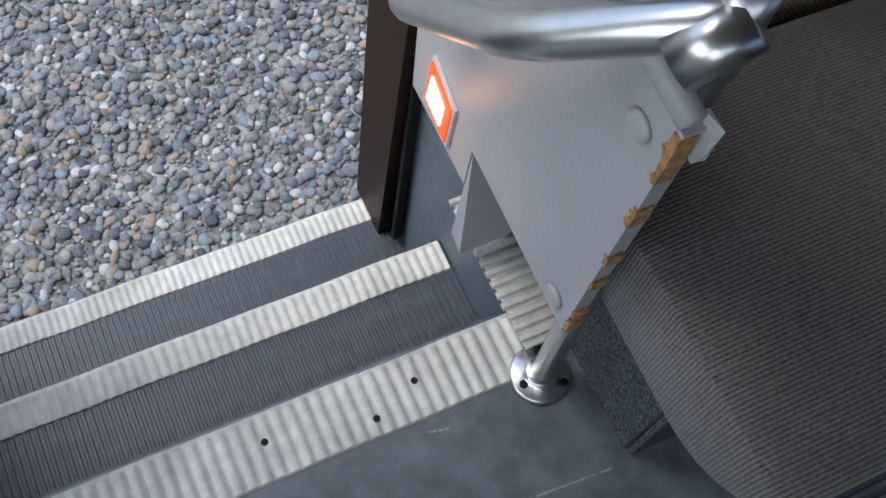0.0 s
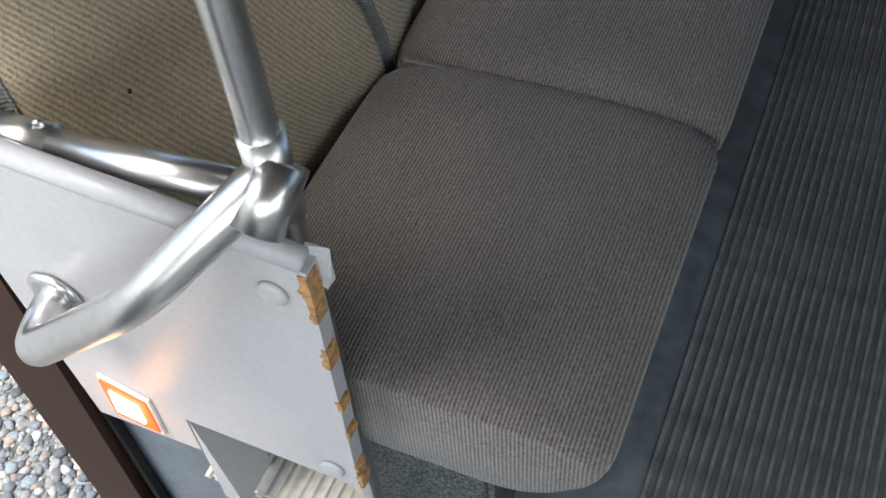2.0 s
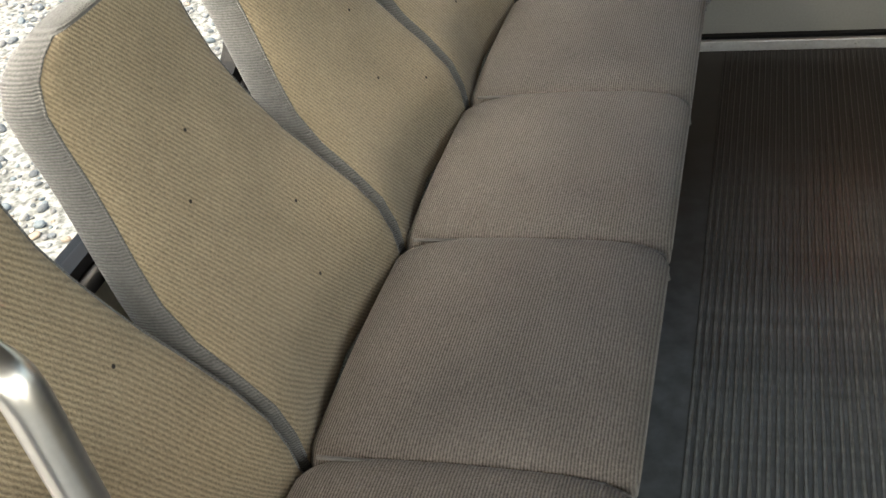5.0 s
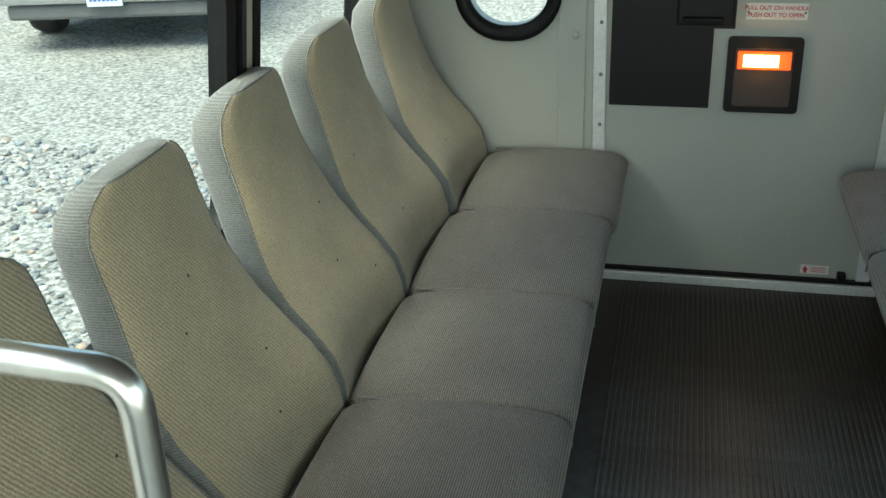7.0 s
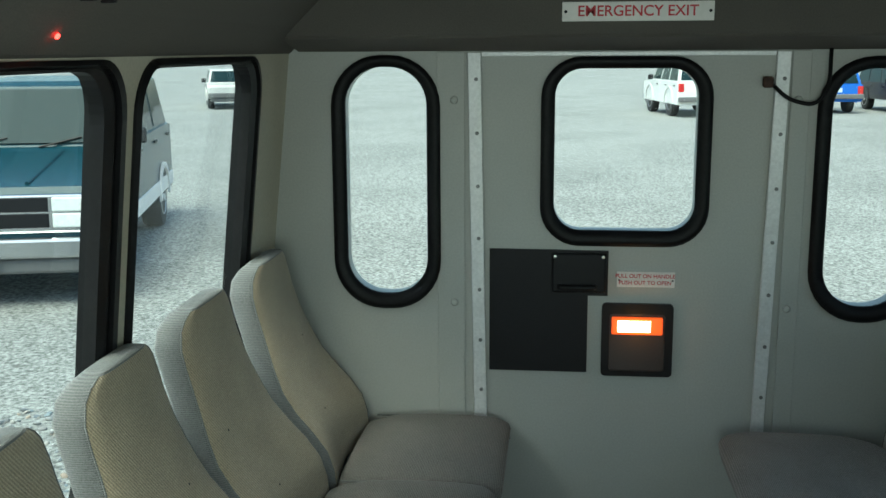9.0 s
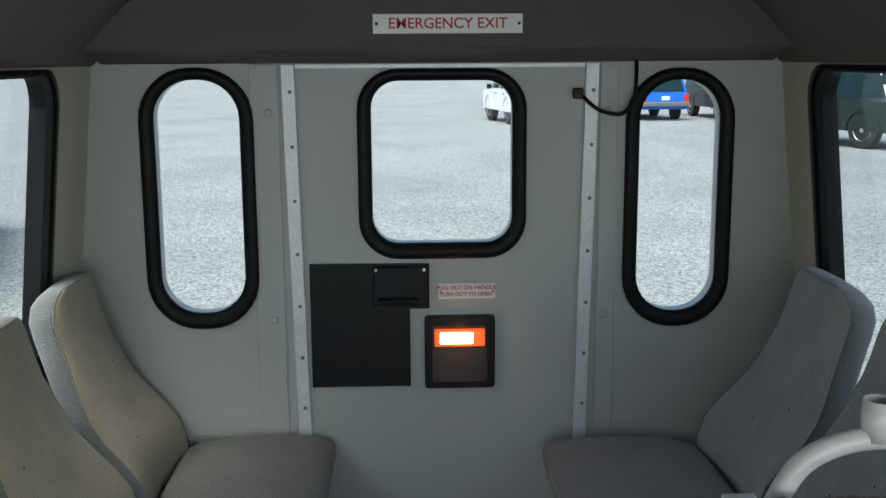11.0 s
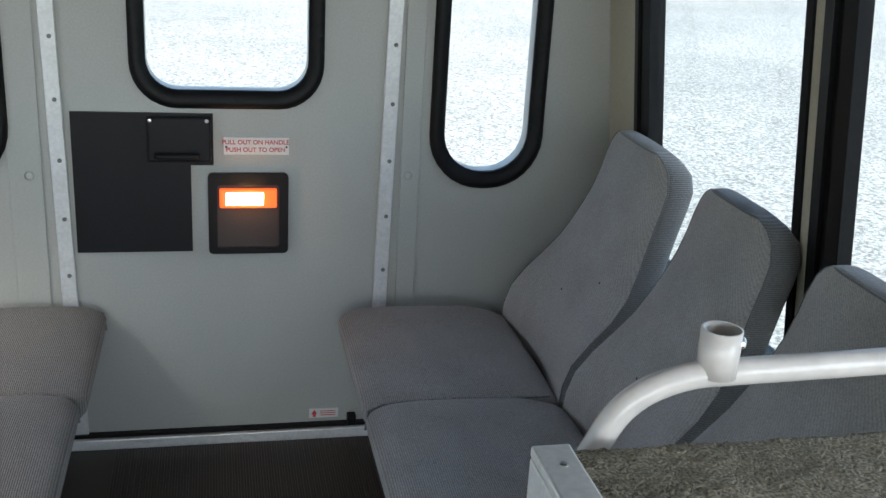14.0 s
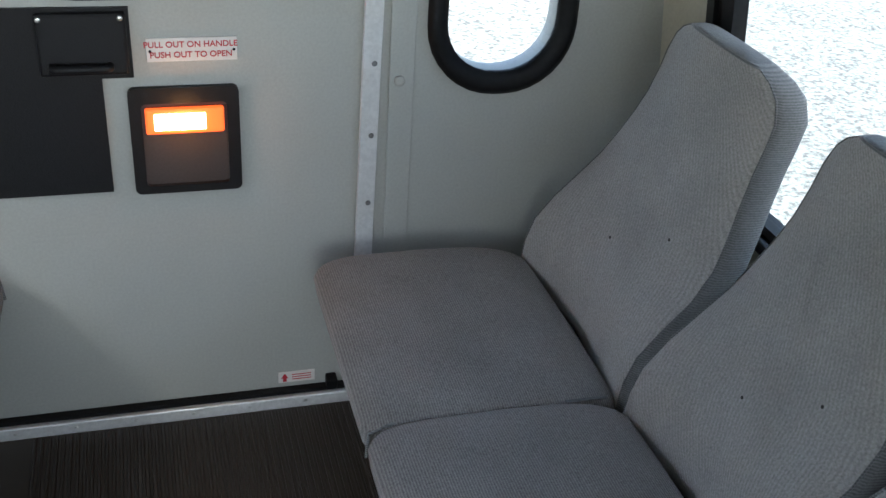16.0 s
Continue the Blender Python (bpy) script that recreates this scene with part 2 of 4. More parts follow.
def box(x0, x1, y0, y1, z0, z1, bevel=0.0, seg=2, bm=None):
    own = bmesh.new()
    bmesh.ops.create_cube(own, size=1)
    for v in own.verts:
        v.co = Vector(((x0 + x1) / 2 + v.co.x * (x1 - x0), (y0 + y1) / 2 + v.co.y * (y1 - y0), (z0 + z1) / 2 + v.co.z * (z1 - z0)))
    if bevel:
        bmesh.ops.bevel(own, geom=own.edges[:], offset=bevel, segments=seg, profile=0.5, affect="EDGES")
    return own


def loft(rings, closed=True, caps=True):
    bm = bmesh.new()
    rows = [[bm.verts.new(p) for p in r] for r in rings]
    n = len(rows[0])
    for a, b in zip(rows, rows[1:]):
        for i in range(n if closed else n - 1):
            bm.faces.new((a[i], a[(i + 1) % n], b[(i + 1) % n], b[i]))
    if caps:
        bm.faces.new(rows[0][::-1])
        bm.faces.new(rows[-1])
    return bm


def tube(path, r, seg=14, caps=True):
    """A round tube along a list of points."""
    pts = [Vector(p) for p in path]
    rings, up = [], Vector((0.31, 0.22, 0.93)).normalized()
    for i, p in enumerate(pts):
        d = (pts[min(i + 1, len(pts) - 1)] - pts[max(i - 1, 0)]).normalized()
        u = d.cross(up).normalized()
        w = d.cross(u).normalized()
        rings.append([p + r * (math.cos(2 * math.pi * k / seg) * u + math.sin(2 * math.pi * k / seg) * w) for k in range(seg)])
    return loft(rings, True, caps)


def bend(points, radius, steps=8):
    """Round the corners of a line of points."""
    pts = [Vector(p) for p in points]
    out = [pts[0]]
    for a, b, c in zip(pts, pts[1:], pts[2:]):
        r = min(radius, (a - b).length * 0.49, (c - b).length * 0.49)
        s, e = b + (a - b).normalized() * r, b + (c - b).normalized() * r
        for k in range(steps + 1):
            t = k / steps
            out.append((1 - t) ** 2 * s + 2 * t * (1 - t) * b + t * t * e)
    return out + [pts[-1]]


def rounded(x0, x1, z0, z1, r, seg=8):
    pts = []
    for cx, cz, a in ((x1 - r, z1 - r, 0), (x0 + r, z1 - r, 90), (x0 + r, z0 + r, 180), (x1 - r, z0 + r, 270)):
        for k in range(seg + 1):
            t = radians(a + 90 * k / seg)
            pts.append((cx + r * math.cos(t), cz + r * math.sin(t)))
    return pts


def plate(outer, holes, thick, place):
    """A flat plate with holes; place(u, v, d) gives the point at depth d."""
    bm = bmesh.new()
    edges = []
    for loop in (outer, *holes):
        vs = [bm.verts.new((u, v, 0)) for u, v in loop]
        edges += [bm.edges.new((vs[i], vs[(i + 1) % len(vs)])) for i in range(len(vs))]
    bmesh.ops.triangle_fill(bm, use_beauty=True, use_dissolve=False, edges=edges)
    got = bmesh.ops.extrude_face_region(bm, geom=bm.faces[:])
    for v in got["geom"]:
        if isinstance(v, bmesh.types.BMVert):
            v.co.z = thick
    for v in bm.verts:
        v.co = Vector(place(v.co.x, v.co.y, v.co.z))
    return bm


def ring_frame(outer, inner, d0, d1, place):
    """A rubber gasket between two loops with a rolled face from depth d0 to d1."""
    n = len(outer)
    mid = [((a[0] * 0.6 + b[0] * 0.4), (a[1] * 0.6 + b[1] * 0.4)) for a, b in zip(outer, inner)]
    mid2 = [((a[0] * 0.25 + b[0] * 0.75), (a[1] * 0.25 + b[1] * 0.75)) for a, b in zip(outer, inner)]
    prof = ((outer, d0), (outer, d1 * 0.6), (mid, d1), (mid2, d1 * 0.55), (inner, d1 * 0.4), (inner, d0))
    return loft([[Vector(place(u, v, d)) for u, v in lp] for lp, d in prof], True, False)


def writing(text, size, mat, parent, m, name="lettering", depth=0.0006):
    cu = bpy.data.curves.new(name, "FONT")
    cu.body, cu.size, cu.align_x, cu.align_y, cu.extrude = text, size, "CENTER", "CENTER", depth
    cu.offset = size * 0.012
    tmp = bpy.data.objects.new("tmp", cu)
    scene.collection.objects.link(tmp)
    me = bpy.data.meshes.new_from_object(tmp.evaluated_get(bpy.context.evaluated_depsgraph_get()))
    bpy.data.objects.remove(tmp)
    me.materials.clear()
    me.materials.append(mat)
    ob = new(name, me)
    ob.parent = parent
    ob.matrix_basis = m
    return ob


def disc(c, axis, r, h, seg=14, dome=0.0):
    """A short round stud from c along axis."""
    c, a = Vector(c), Vector(axis).normalized()
    u = a.orthogonal().normalized()
    w = a.cross(u)
    circ = lambda q, d: [c + a * d + q * (math.cos(2 * math.pi * k / seg) * u + math.sin(2 * math.pi * k / seg) * w) for k in range(seg)]
    return loft([circ(r, 0), circ(r, h * 0.55), circ(r * 0.75, h * 0.9), circ(r * 0.35, h)])


def hollow(c, r, h, wall=0.003, seg=20):
    """An open upright socket."""
    c = Vector(c)
    circ = lambda q, d: [c + Vector((q * math.cos(2 * math.pi * k / seg), q * math.sin(2 * math.pi * k / seg), d)) for k in range(seg)]
    return loft([circ(r, 0), circ(r, h), circ(r - wall, h), circ(r - wall, 0.004)])


CX = 0.035


def side_x(side, z):
    """Inner face of the leaning side wall."""
    return CX + side * (0.935 + 0.11 * (1.43 - z))


FRONT, REAR, GROUND = -4.4, 0.0, -0.75
SWEEP = lambda u, v, d: (u, d, v)

# ---------- rear wall and emergency door ----------
HOLES = [(-0.742, -0.511, 0.767, 1.41, 0.105), (-0.156, 0.23, 0.958, 1.404, 0.075), (0.58, 0.804, 0.755, 1.402, 0.105)]
for nm, x0, x1, hole in (("wall_rear_left", -1.14, -0.402, 0), ("door_1", -0.402, 0.462, 1), ("wall_rear_right", 0.462, 1.2, 2)):
    z0 = 0.035 if hole == 1 else -0.02
    x0t, x1t = x0, x1
    if hole == 0:
        x0, x0t = side_x(-1, z0) - 0.045, side_x(-1, 1.8) - 0.045
    if hole == 2:
        x1, x1t = side_x(1, z0) + 0.045, side_x(1, 1.8) + 0.045
    o = link(nm, plate([(x0, z0), (x1, z0), (x1t, 1.80), (x0t, 1.80)], [rounded(*HOLES[hole])], 0.05, SWEEP), WALL)
    tagged(o, "flat grey emergency door panel, closed" if hole == 1 else "flat grey painted rear wall panel", "door" if hole == 1 else "wall", kind="structure")
for i, (x0, x1, z0, z1, r) in enumerate(HOLES):
    w = tagged(new("window_%d" % (i + 1)), "rounded rear window in a black rubber gasket", "window", kind="structure")
    part("gasket", ring_frame(rounded(x0 - 0.038, x1 + 0.038, z0 - 0.043, z1 + 0.032, r + 0.035), rounded(x0, x1, z0, z1, r), 0.006, -0.022, SWEEP), RUBBER, w, smooth=True)
    g = part("pane", plate(rounded(x0 - 0.004, x1 + 0.004, z0 - 0.004, z1 + 0.004, r), [], 0.004, lambda u, v, d: (u, d + 0.03, v)), GLASS, w)
    g.visible_shadow = False
# bolt strips beside the door
for side, x0, x1 in ((-1, -0.482, -0.404), (1, 0.47, 0.52)):
    s = tagged(link("trim_strip", box(x0, x1, -0.006, -0.001, 0.0, 1.45, 0.002), WALL), "narrow grey cover strip with round bolt heads", "trim", kind="structure")
    for z in (0.745, 1.32):
        part("bolt_head", disc((-0.434 if side < 0 else 0.49, -0.006, z), (0, -1, 0), 0.011, 0.005), WALL, s, smooth=True)
# aluminium door trims, a little closer together at the floor
for top, foot in ((-0.378, -0.352), (0.447, 0.42)):
    bar = loft([[(x - 0.019, -0.0065, z), (x + 0.019, -0.0065, z), (x + 0.017, -0.012, z), (x - 0.017, -0.012, z)] for x, z in ((foot, 0.03), (top, 1.447))])
    t = tagged(link("aluminium_trim", bar, ALU), "bright aluminium edge strip with rivets", "trim", kind="structure")
    for k in range(8):
        z = 0.34 + 0.148 * k
        part("rivet", disc((foot + (top - foot) * z / 1.447 + 0.004, -0.012, z), (0, -1, 0), 0.0055, 0.003, 8), RIVET, t)
tagged(link("aluminium_head_trim", box(-0.358, 0.427, -0.010, -0.004, 1.437, 1.45, 0.002), ALU), "thin aluminium strip over the emergency door", "trim", kind="structure")
sill = tagged(link("door_sill", box(-0.40, 0.46, -0.03, -0.002, 0.0, 0.03, 0.003), ALU), "scuffed aluminium door sill", "sill", kind="structure")
for k in range(6):
    part("rivet", disc((-0.3 + 0.12 * k, -0.03, 0.016), (0, -1, 0), 0.004, 0.002, 8), STEEL, sill)
tagged(link("door_gasket", box(-0.40, 0.46, -0.02, -0.002, 0.031, 0.04), RUBBER), "black rubber seal under the door", "seal", kind="structure")

# ---------- ceiling, header, side walls ----------
prof = [(0.975, 1.43), (0.945, 1.44), (0.925, 1.452), (0.868, 1.515), (0.78, 1.60), (0.6, 1.70), (0.35, 1.76), (0.0, 1.78)]
line = [(CX - a, z) for a, z in prof] + [(CX + a, z) for a, z in prof[-2::-1]]
thick = [(x, z + 0.05) for x, z in line]
tagged(link("ceiling", loft([[(x, y, z) for x, z in line + thick[::-1]] for y in (FRONT, -1.0, 0.0)]), HEAD, smooth=False), "taupe vinyl headliner with curved sides", "ceiling", kind="structure")
head = tagged(link("rear_header", loft([[(x, -0.2, 1.492), (x, -0.19, 1.485), (x, -0.002, 1.452), (x, -0.002, 1.75), (x, -0.2, 1.75)] for x in (-0.87, 0.94)]), HEAD), "taupe padded header over the rear door", "header", kind="structure")
sign = thing("exit_sign", "ivory plastic sign with red capital letters", "sign", at=(0.046, -0.202, 1.548))
part("board", box(-0.187, 0.187, -0.003, 0.0, -0.024, 0.024, 0.001), SIGN, sign)
writing("EMERGENCY EXIT", 0.037, RED, sign, pose(0, -0.0036, 0, 90))
for s in (-1, 1):
    part("screw", disc((s * 0.178, -0.003, 0), (0, -1, 0), 0.004, 0.002, 8), BLACK, sign)

WINDOWS = {-1: [(-1.062, -0.362), (-1.93, -1.215)], 1: [(-0.957, -0.28), (-1.9, -1.103)]}
SILL, TOP = 0.62, 1.425
for side, nm in ((-1, "wall_left"), (1, "wall_right")):
    put = lambda u, v, d, s=side: (side_x(s, v) + s * d, u, v)
    end = -2.28 if side < 0 else FRONT
    holes = [rounded(a - 0.008, b + 0.05, SILL - 0.02, TOP + 0.01, 0.08) for a, b in WINDOWS[side]]
    if side > 0:
        holes += [rounded(-2.9, -2.1, SILL, TOP, 0.06), rounded(-3.95, -3.1, SILL, TOP, 0.06)]
    tagged(link(nm, plate([(end, 0.0), (0.0, 0.0), (0.0, 1.52), (end, 1.52)], holes, 0.05, put), CREAM), "cream side wall panel with tall windows", "wall", kind="structure")
    for i, (a, b) in enumerate(WINDOWS[side]):
        w = tagged(new("window_%d" % (4 + i + (2 if side > 0 else 0))), "tall side window with thick black rubber frame", "window", kind="structure")
        opening = rounded(a, b, SILL, TOP, 0.09)
        outer = rounded(a - 0.016, b + 0.095, SILL - 0.04, TOP + 0.018, 0.1)
        mid = rounded(a - 0.008, b + 0.055, SILL - 0.02, TOP + 0.01, 0.095)
        rib_in = rounded(a - 0.004, b + 0.03, SILL - 0.012, TOP + 0.005, 0.092)
        lining = rounded(a - 0.005, b + 0.047, SILL - 0.017, TOP + 0.007, 0.08)
        prof = ((outer, 0.004), (outer, -0.006), (mid, -0.014), (mid, -0.004), (rib_in, -0.004), (rib_in, -0.012), (opening, -0.006), (opening, 0.022), (lining, 0.026), (lining, 0.053))
        part("gasket", loft([[Vector(put(u, v, d)) for u, v in lp] for lp, d in prof], True, False), RUBBER, w)
        g = part("pane", plate(rounded(a - 0.004, b + 0.004, SILL - 0.004, TOP + 0.004, 0.09), [], 0.004, lambda u, v, d, p=put: p(u, v, d + 0.016)), TINTED[side], w)
        g.visible_shadow = False
# emergency decals on the side glass
for side, y, z in ((-1, -1.6, 1.362), (1, -1.436, 1.362)):
    d = thing("window_decal", "clear window sticker with red capital letters", "sticker", "window stickers", at=(side_x(side, z) + side * 0.027, y, z))
    m = pose(0, 0, 0, 90, 0, -90 * side)
    writing("EMERGENCY", 0.0165, RED, d, pose(0, 0, 0.011) @ m)
    writing("EXIT", 0.0165, RED, d, pose(0, 0, -0.013) @ m)
# front end behind the camera: windscreen wall with a wide opening
tagged(link("wall_front", plate([(-1.2, -0.75), (1.27, -0.75), (1.27, 1.8), (-1.2, 1.8)], [rounded(-0.85, 0.92, 0.55, 1.55, 0.1)], -0.05, lambda u, v, d: (u, FRONT + d, v)), HEAD), "dark front bulkhead with the windscreen opening", "wall", kind="structure")
tagged(link("wall_left_front", plate([(FRONT, -0.45), (-3.1, -0.45), (-3.1, 1.52), (FRONT, 1.52)], [], 0.05, lambda u, v, d: (side_x(-1, v) - d, u, v)), CREAM), "cream side panel ahead of the entrance", "wall", kind="structure")

# ---------- floor, steps ----------
tagged(link("floor", box(-0.64, 1.15, FRONT, 0.0, -0.06, 0.0), FLOOR), "smooth blue-grey rubber bus floor", "floor", kind="structure")
fl = bpy.data.objects["floor"]
tagged(link("floor_under_seats", box(-1.12, -0.6405, -2.262, 0.0, -0.06, 0.0), FLOOR), "blue-grey rubber floor under the bench", "floor", kind="structure")
rib_bm = loft([[(-0.0038, y, 0.0005), (-0.0022, y, 0.0044), (0.0022, y, 0.0044), (0.0038, y, 0.0005)] for y in (-4.3, -0.035)])
rib0 = part("rib", rib_bm, RIB, fl)
rib0.location.x = -0.262
for k in range(1, 51):
    o = rib0.copy()
    scene.collection.objects.link(o)
    o.location.x = -0.262 + 0.0142 * k


SCUFF = material("pale_scuff", (0.3, 0.32, 0.34), 0.7, grain=0.5, scale=200)
for x0, y0, x1, y1 in ((-0.412, -2.266, -0.419, -2.365), (-0.419, -2.37, -0.423, -2.435), (-0.533, -2.425, -0.538, -2.45)):
    part("scuff_mark", loft([[(x0, y0, 0.0004), (x0 + 0.0025, y0, 0.0006), (x0, y0 + 0.002, 0.0004)], [(x1, y1, 0.0004), (x1 + 0.0025, y1, 0.0006), (x1, y1 + 0.002, 0.0004)]]), SCUFF, fl, "pale scuff on the floor")


def corrugated(x0, x1, y0, y1, z, pitch, depth, lip=0.02):
    """A step nosing with ribs across its edge, turned down at x0."""
    n = int((y1 - y0) / pitch * 6)
    rings = []
    for i in range(n + 1):
        y = y0 + (y1 - y0) * i / n
        h = depth * (0.5 + 0.5 * math.cos(2 * math.pi * (y - y0) / pitch)) ** 0.6
        w = 0.002 * noise.noise((y * 9, x0, 0))
        rings.append([(x0 - 0.006 + w, y, z - lip), (x0 - 0.005 + w, y, z + h * 0.3), (x0 + 0.002 + w, y, z + 0.003 + h), (x1 + w, y, z + 0.003 + h), (x1 + 0.002 + w, y, z + 0.0005)])
    return loft(rings, False, False)


Y0, Y1 = -3.1, -2.272
steps = tagged(new("steps"), "dark ribbed entrance steps with ivory nosings", "steps", kind="structure")
part("tread", box(-0.846, -0.63, Y0, Y1, -0.26, -0.22), TREAD, steps)
part("riser", box(-0.645, -0.641, Y0, Y1, -0.219, -0.006), TREAD, steps)
part("tread", box(-1.054, -0.85, Y0, Y1, -0.48, -0.44), TREAD, steps)
part("riser", box(-0.8505, -0.8465, Y0, Y1, -0.439, -0.226), TREAD, steps)
part("riser", box(-1.0585, -1.0545, Y0, Y1, -0.62, -0.446), TREAD, steps)
part("nosing", corrugated(-0.632, -0.556, Y0, -2.285, 0.0, 0.017, 0.0035), NOSE, steps, "worn ivory ribbed nosing")
part("nosing", corrugated(-0.841, -0.796, Y0, Y1 - 0.004, -0.22, 0.015, 0.003), NOSE, steps, "worn ivory ribbed nosing")
part("nosing", corrugated(-1.05, -1.01, Y0, Y1 - 0.004, -0.44, 0.013, 0.0025), NOSE, steps, "worn ivory ribbed nosing")
for x0, x1, z in ((-0.793, -0.648, -0.22), (-1.007, -0.852, -0.44)):
    r0 = part("rib", loft([[(x, -0.003, 0), (x, -0.002, 0.0025), (x, 0.002, 0.0025), (x, 0.003, 0)] for x in (x0, x1)]), TREAD, steps)
    r0.location = (0, Y1 - 0.006, z)
    for k in range(1, 78):
        o = r0.copy()
        scene.collection.objects.link(o)
        o.location.y = Y1 - 0.006 - 0.0105 * k
for x, y in ((-0.60, -2.44), (-0.575, -2.5), (-0.60, -2.63), (-0.575, -2.78), (-0.60, -2.86)):
    part("screw", disc((x, y, 0.006), (0, 0, 1), 0.0045, 0.002, 8), BLACK, steps)
# side of the stepwell and the ledge over it
tagged(link("stepwell_wall", box(-1.07, -0.646, -2.271, -2.262, -0.6, 0.012), WELL), "scuffed blue-grey stepwell side", "wall", kind="structure")
tagged(link("stepwell_upper", box(-0.97, -0.735, -2.2712, -2.2622, 0.0125, 0.3), WELL), "blue-grey stepwell side under the lamp", "wall", kind="structure")
tagged(link("stepwell_wall_front", box(-1.07, -0.646, -3.12, -3.1, -0.6, 0.6), WELL), "blue-grey stepwell side", "wall", kind="structure")
ledge = tagged(link("ledge_nosing", box(-0.80, -0.58, -2.30, -2.20, 0.013, 0.02, 0.002), NOSE), "ivory ribbed ledge trim beside the steps", "trim", kind="structure")
for k in range(14):
    part("rib", loft([[(-0.795 + 0.0155 * k + dx, y, 0.0205 + dz) for dx, dz in ((-0.005, 0), (-0.003, 0.005), (0.003, 0.005), (0.005, 0))] for y in (-2.305, -2.2)]), NOSE, ledge)
jamb = tagged(link("door_post", loft([[(-1.075, y, -0.438), (-0.98, y, -0.438), (-0.955, y, 0.2), (-0.93, y, 1.45), (-1.05, y, 1.45)] for y in (-2.305, -2.275)]), DARKDOOR), "dark bronze edge of the folded entrance door", "door", kind="structure")
link("door_post_seal", box(-0.962, -0.95, -2.29, -2.274, -0.42, 0.6, 0.003), RUBBER, jamb)

# ---------- modesty panel with rails ----------
mp = thing("modesty_panel", "grey vinyl panel, its plywood edge torn and splintered", "panel")
outline = [(-0.528, 0.255), (-0.522, 0.64), (-0.53, 0.642), (-0.905, 0.668), (-0.88, 0.19), (-0.74, 0.19), (-0.74, 0.265)]
pb = plate(outline, [], 0.018, lambda u, v, d: (u, -2.332 + d, v))
part("board", pb, PANEL, mp)
part("top_piping", tube([(-0.905, -2.322, 0.671), (-0.527, -2.322, 0.643)], 0.0115, 10), PANEL, mp, smooth=True)
random.seed(4)
for z0, z1, deep in ((0.262, 0.285, 0.5), (0.3, 0.308, 0.3), (0.372, 0.384, 0.3), (0.425, 0.44, 0.4), (0.5, 0.53, 0.6), (0.572, 0.636, 1.0)):
    n = 9
    rings = []
    for i in range(n + 1):
        z = z0 + (z1 - z0) * i / n
        e = 0.007 * deep * math.sin(math.pi * (i + 0.3) / (n + 0.6)) * random.uniform(0.5, 1.1)
        rings.append([(-0.5235 - (0.002 + 0.008 * deep) * random.uniform(0.3, 1), -2.3335, z), (-0.5222 + e * 0.2, -2.3335, z), (-0.5215 + e * 0.3, -2.318, z), (-0.53, -2.317, z)])
    part("bare_plywood", loft(rings), WOOD, mp, "torn bare plywood edge")
part("torn_vinyl", loft([[(-0.53, -2.316, 0.605 + k * 0.016), (-0.515 + 0.004 * (k % 2), -2.319 + 0.003 * k, 0.607 + k * 0.014), (-0.512, -2.31, 0.611 + k * 0.013), (-0.53, -2.312, 0.605 + k * 0.016)] for k in range(4)]), PANEL, mp, "curled flap of torn vinyl")
for x, z in ((-0.558, 0.60), (-0.555, 0.285), (-0.86, 0.645)):
    part("screw_cap", disc((x, -2.332, z), (0, -1, 0), 0.014, 0.006), PANEL, mp, smooth=True)
part("lamp_recess", loft([[(x, y, z) for x, z in ((-0.742, 0.06), (-0.715, 0.05), (-0.738, 0.264))] for y in (-2.331, -2.264)]), PANEL, mp)
lamp = thing("step_light", "lit amber step lamp set in the panel", "lamp", "marker lamps")
part("bezel", plate([(-0.845, 0.218), (-0.782, 0.205), (-0.779, 0.286), (-0.838, 0.308)], [], 0.004, lambda u, v, d: (u, -2.3365 + d, v)), ALU, lamp)
part("lens", plate([(-0.841, 0.224), (-0.785, 0.213), (-0.783, 0.281), (-0.836, 0.302)], [], 0.004, lambda u, v, d: (u, -2.339 + d, v)), LAMP, lamp)
part("bulb", plate([(-0.833, 0.237), (-0.798, 0.23), (-0.796, 0.27), (-0.828, 0.285)], [], 0.002, lambda u, v, d: (u, -2.341 + d, v)), LAMPHOT, lamp)
PX, PY = -0.548, -2.292
rail = thing("grab_rail", "satin stainless grab post with bent handrail", "rail", at=(0, 0, 0))
part("post", tube(bend([(PX, PY, 0.0), (PX - 0.017, PY, 0.985), (-0.93, PY, 1.0)], 0.035), 0.015, 20), STEEL, rail, smooth=True)
part("flange", loft([[(PX + r * math.cos(2 * math.pi * k / 24), PY - 0.003 + r * math.sin(2 * math.pi * k / 24), z) for k in range(24)] for r, z in ((0.038, 0.003), (0.038, 0.006), (0.035, 0.009), (0.023, 0.01), (0.02, 0.018), (0.017, 0.02))]), STEEL, rail, smooth=True)
for a in (40, 160, 280):
    part("flange_screw", disc((PX + 0.029 * math.cos(radians(a)), PY + 0.029 * math.sin(radians(a)), 0.0105), (0, 0, 1), 0.0055, 0.003, 10), BLACK, rail)
part("tee_sleeve", tube([(PX - 0.011, PY, 0.655), (PX - 0.013, PY, 0.742)], 0.0182, 20), STEEL, rail, smooth=True)
part("cross_rail", tube([(PX, PY, 0.672), (-0.83, PY, 0.645)], 0.0155, 18), STEEL, rail, smooth=True)
part("rail_sleeve", tube([(-0.775, PY, 0.650), (-0.86, PY, 0.642)], 0.0185, 18), STEEL, rail, smooth=True)
part("rail_bracket", box(-0.93, -0.855, PY - 0.006, PY + 0.006, 0.62, 0.70, 0.004), PANEL, rail)
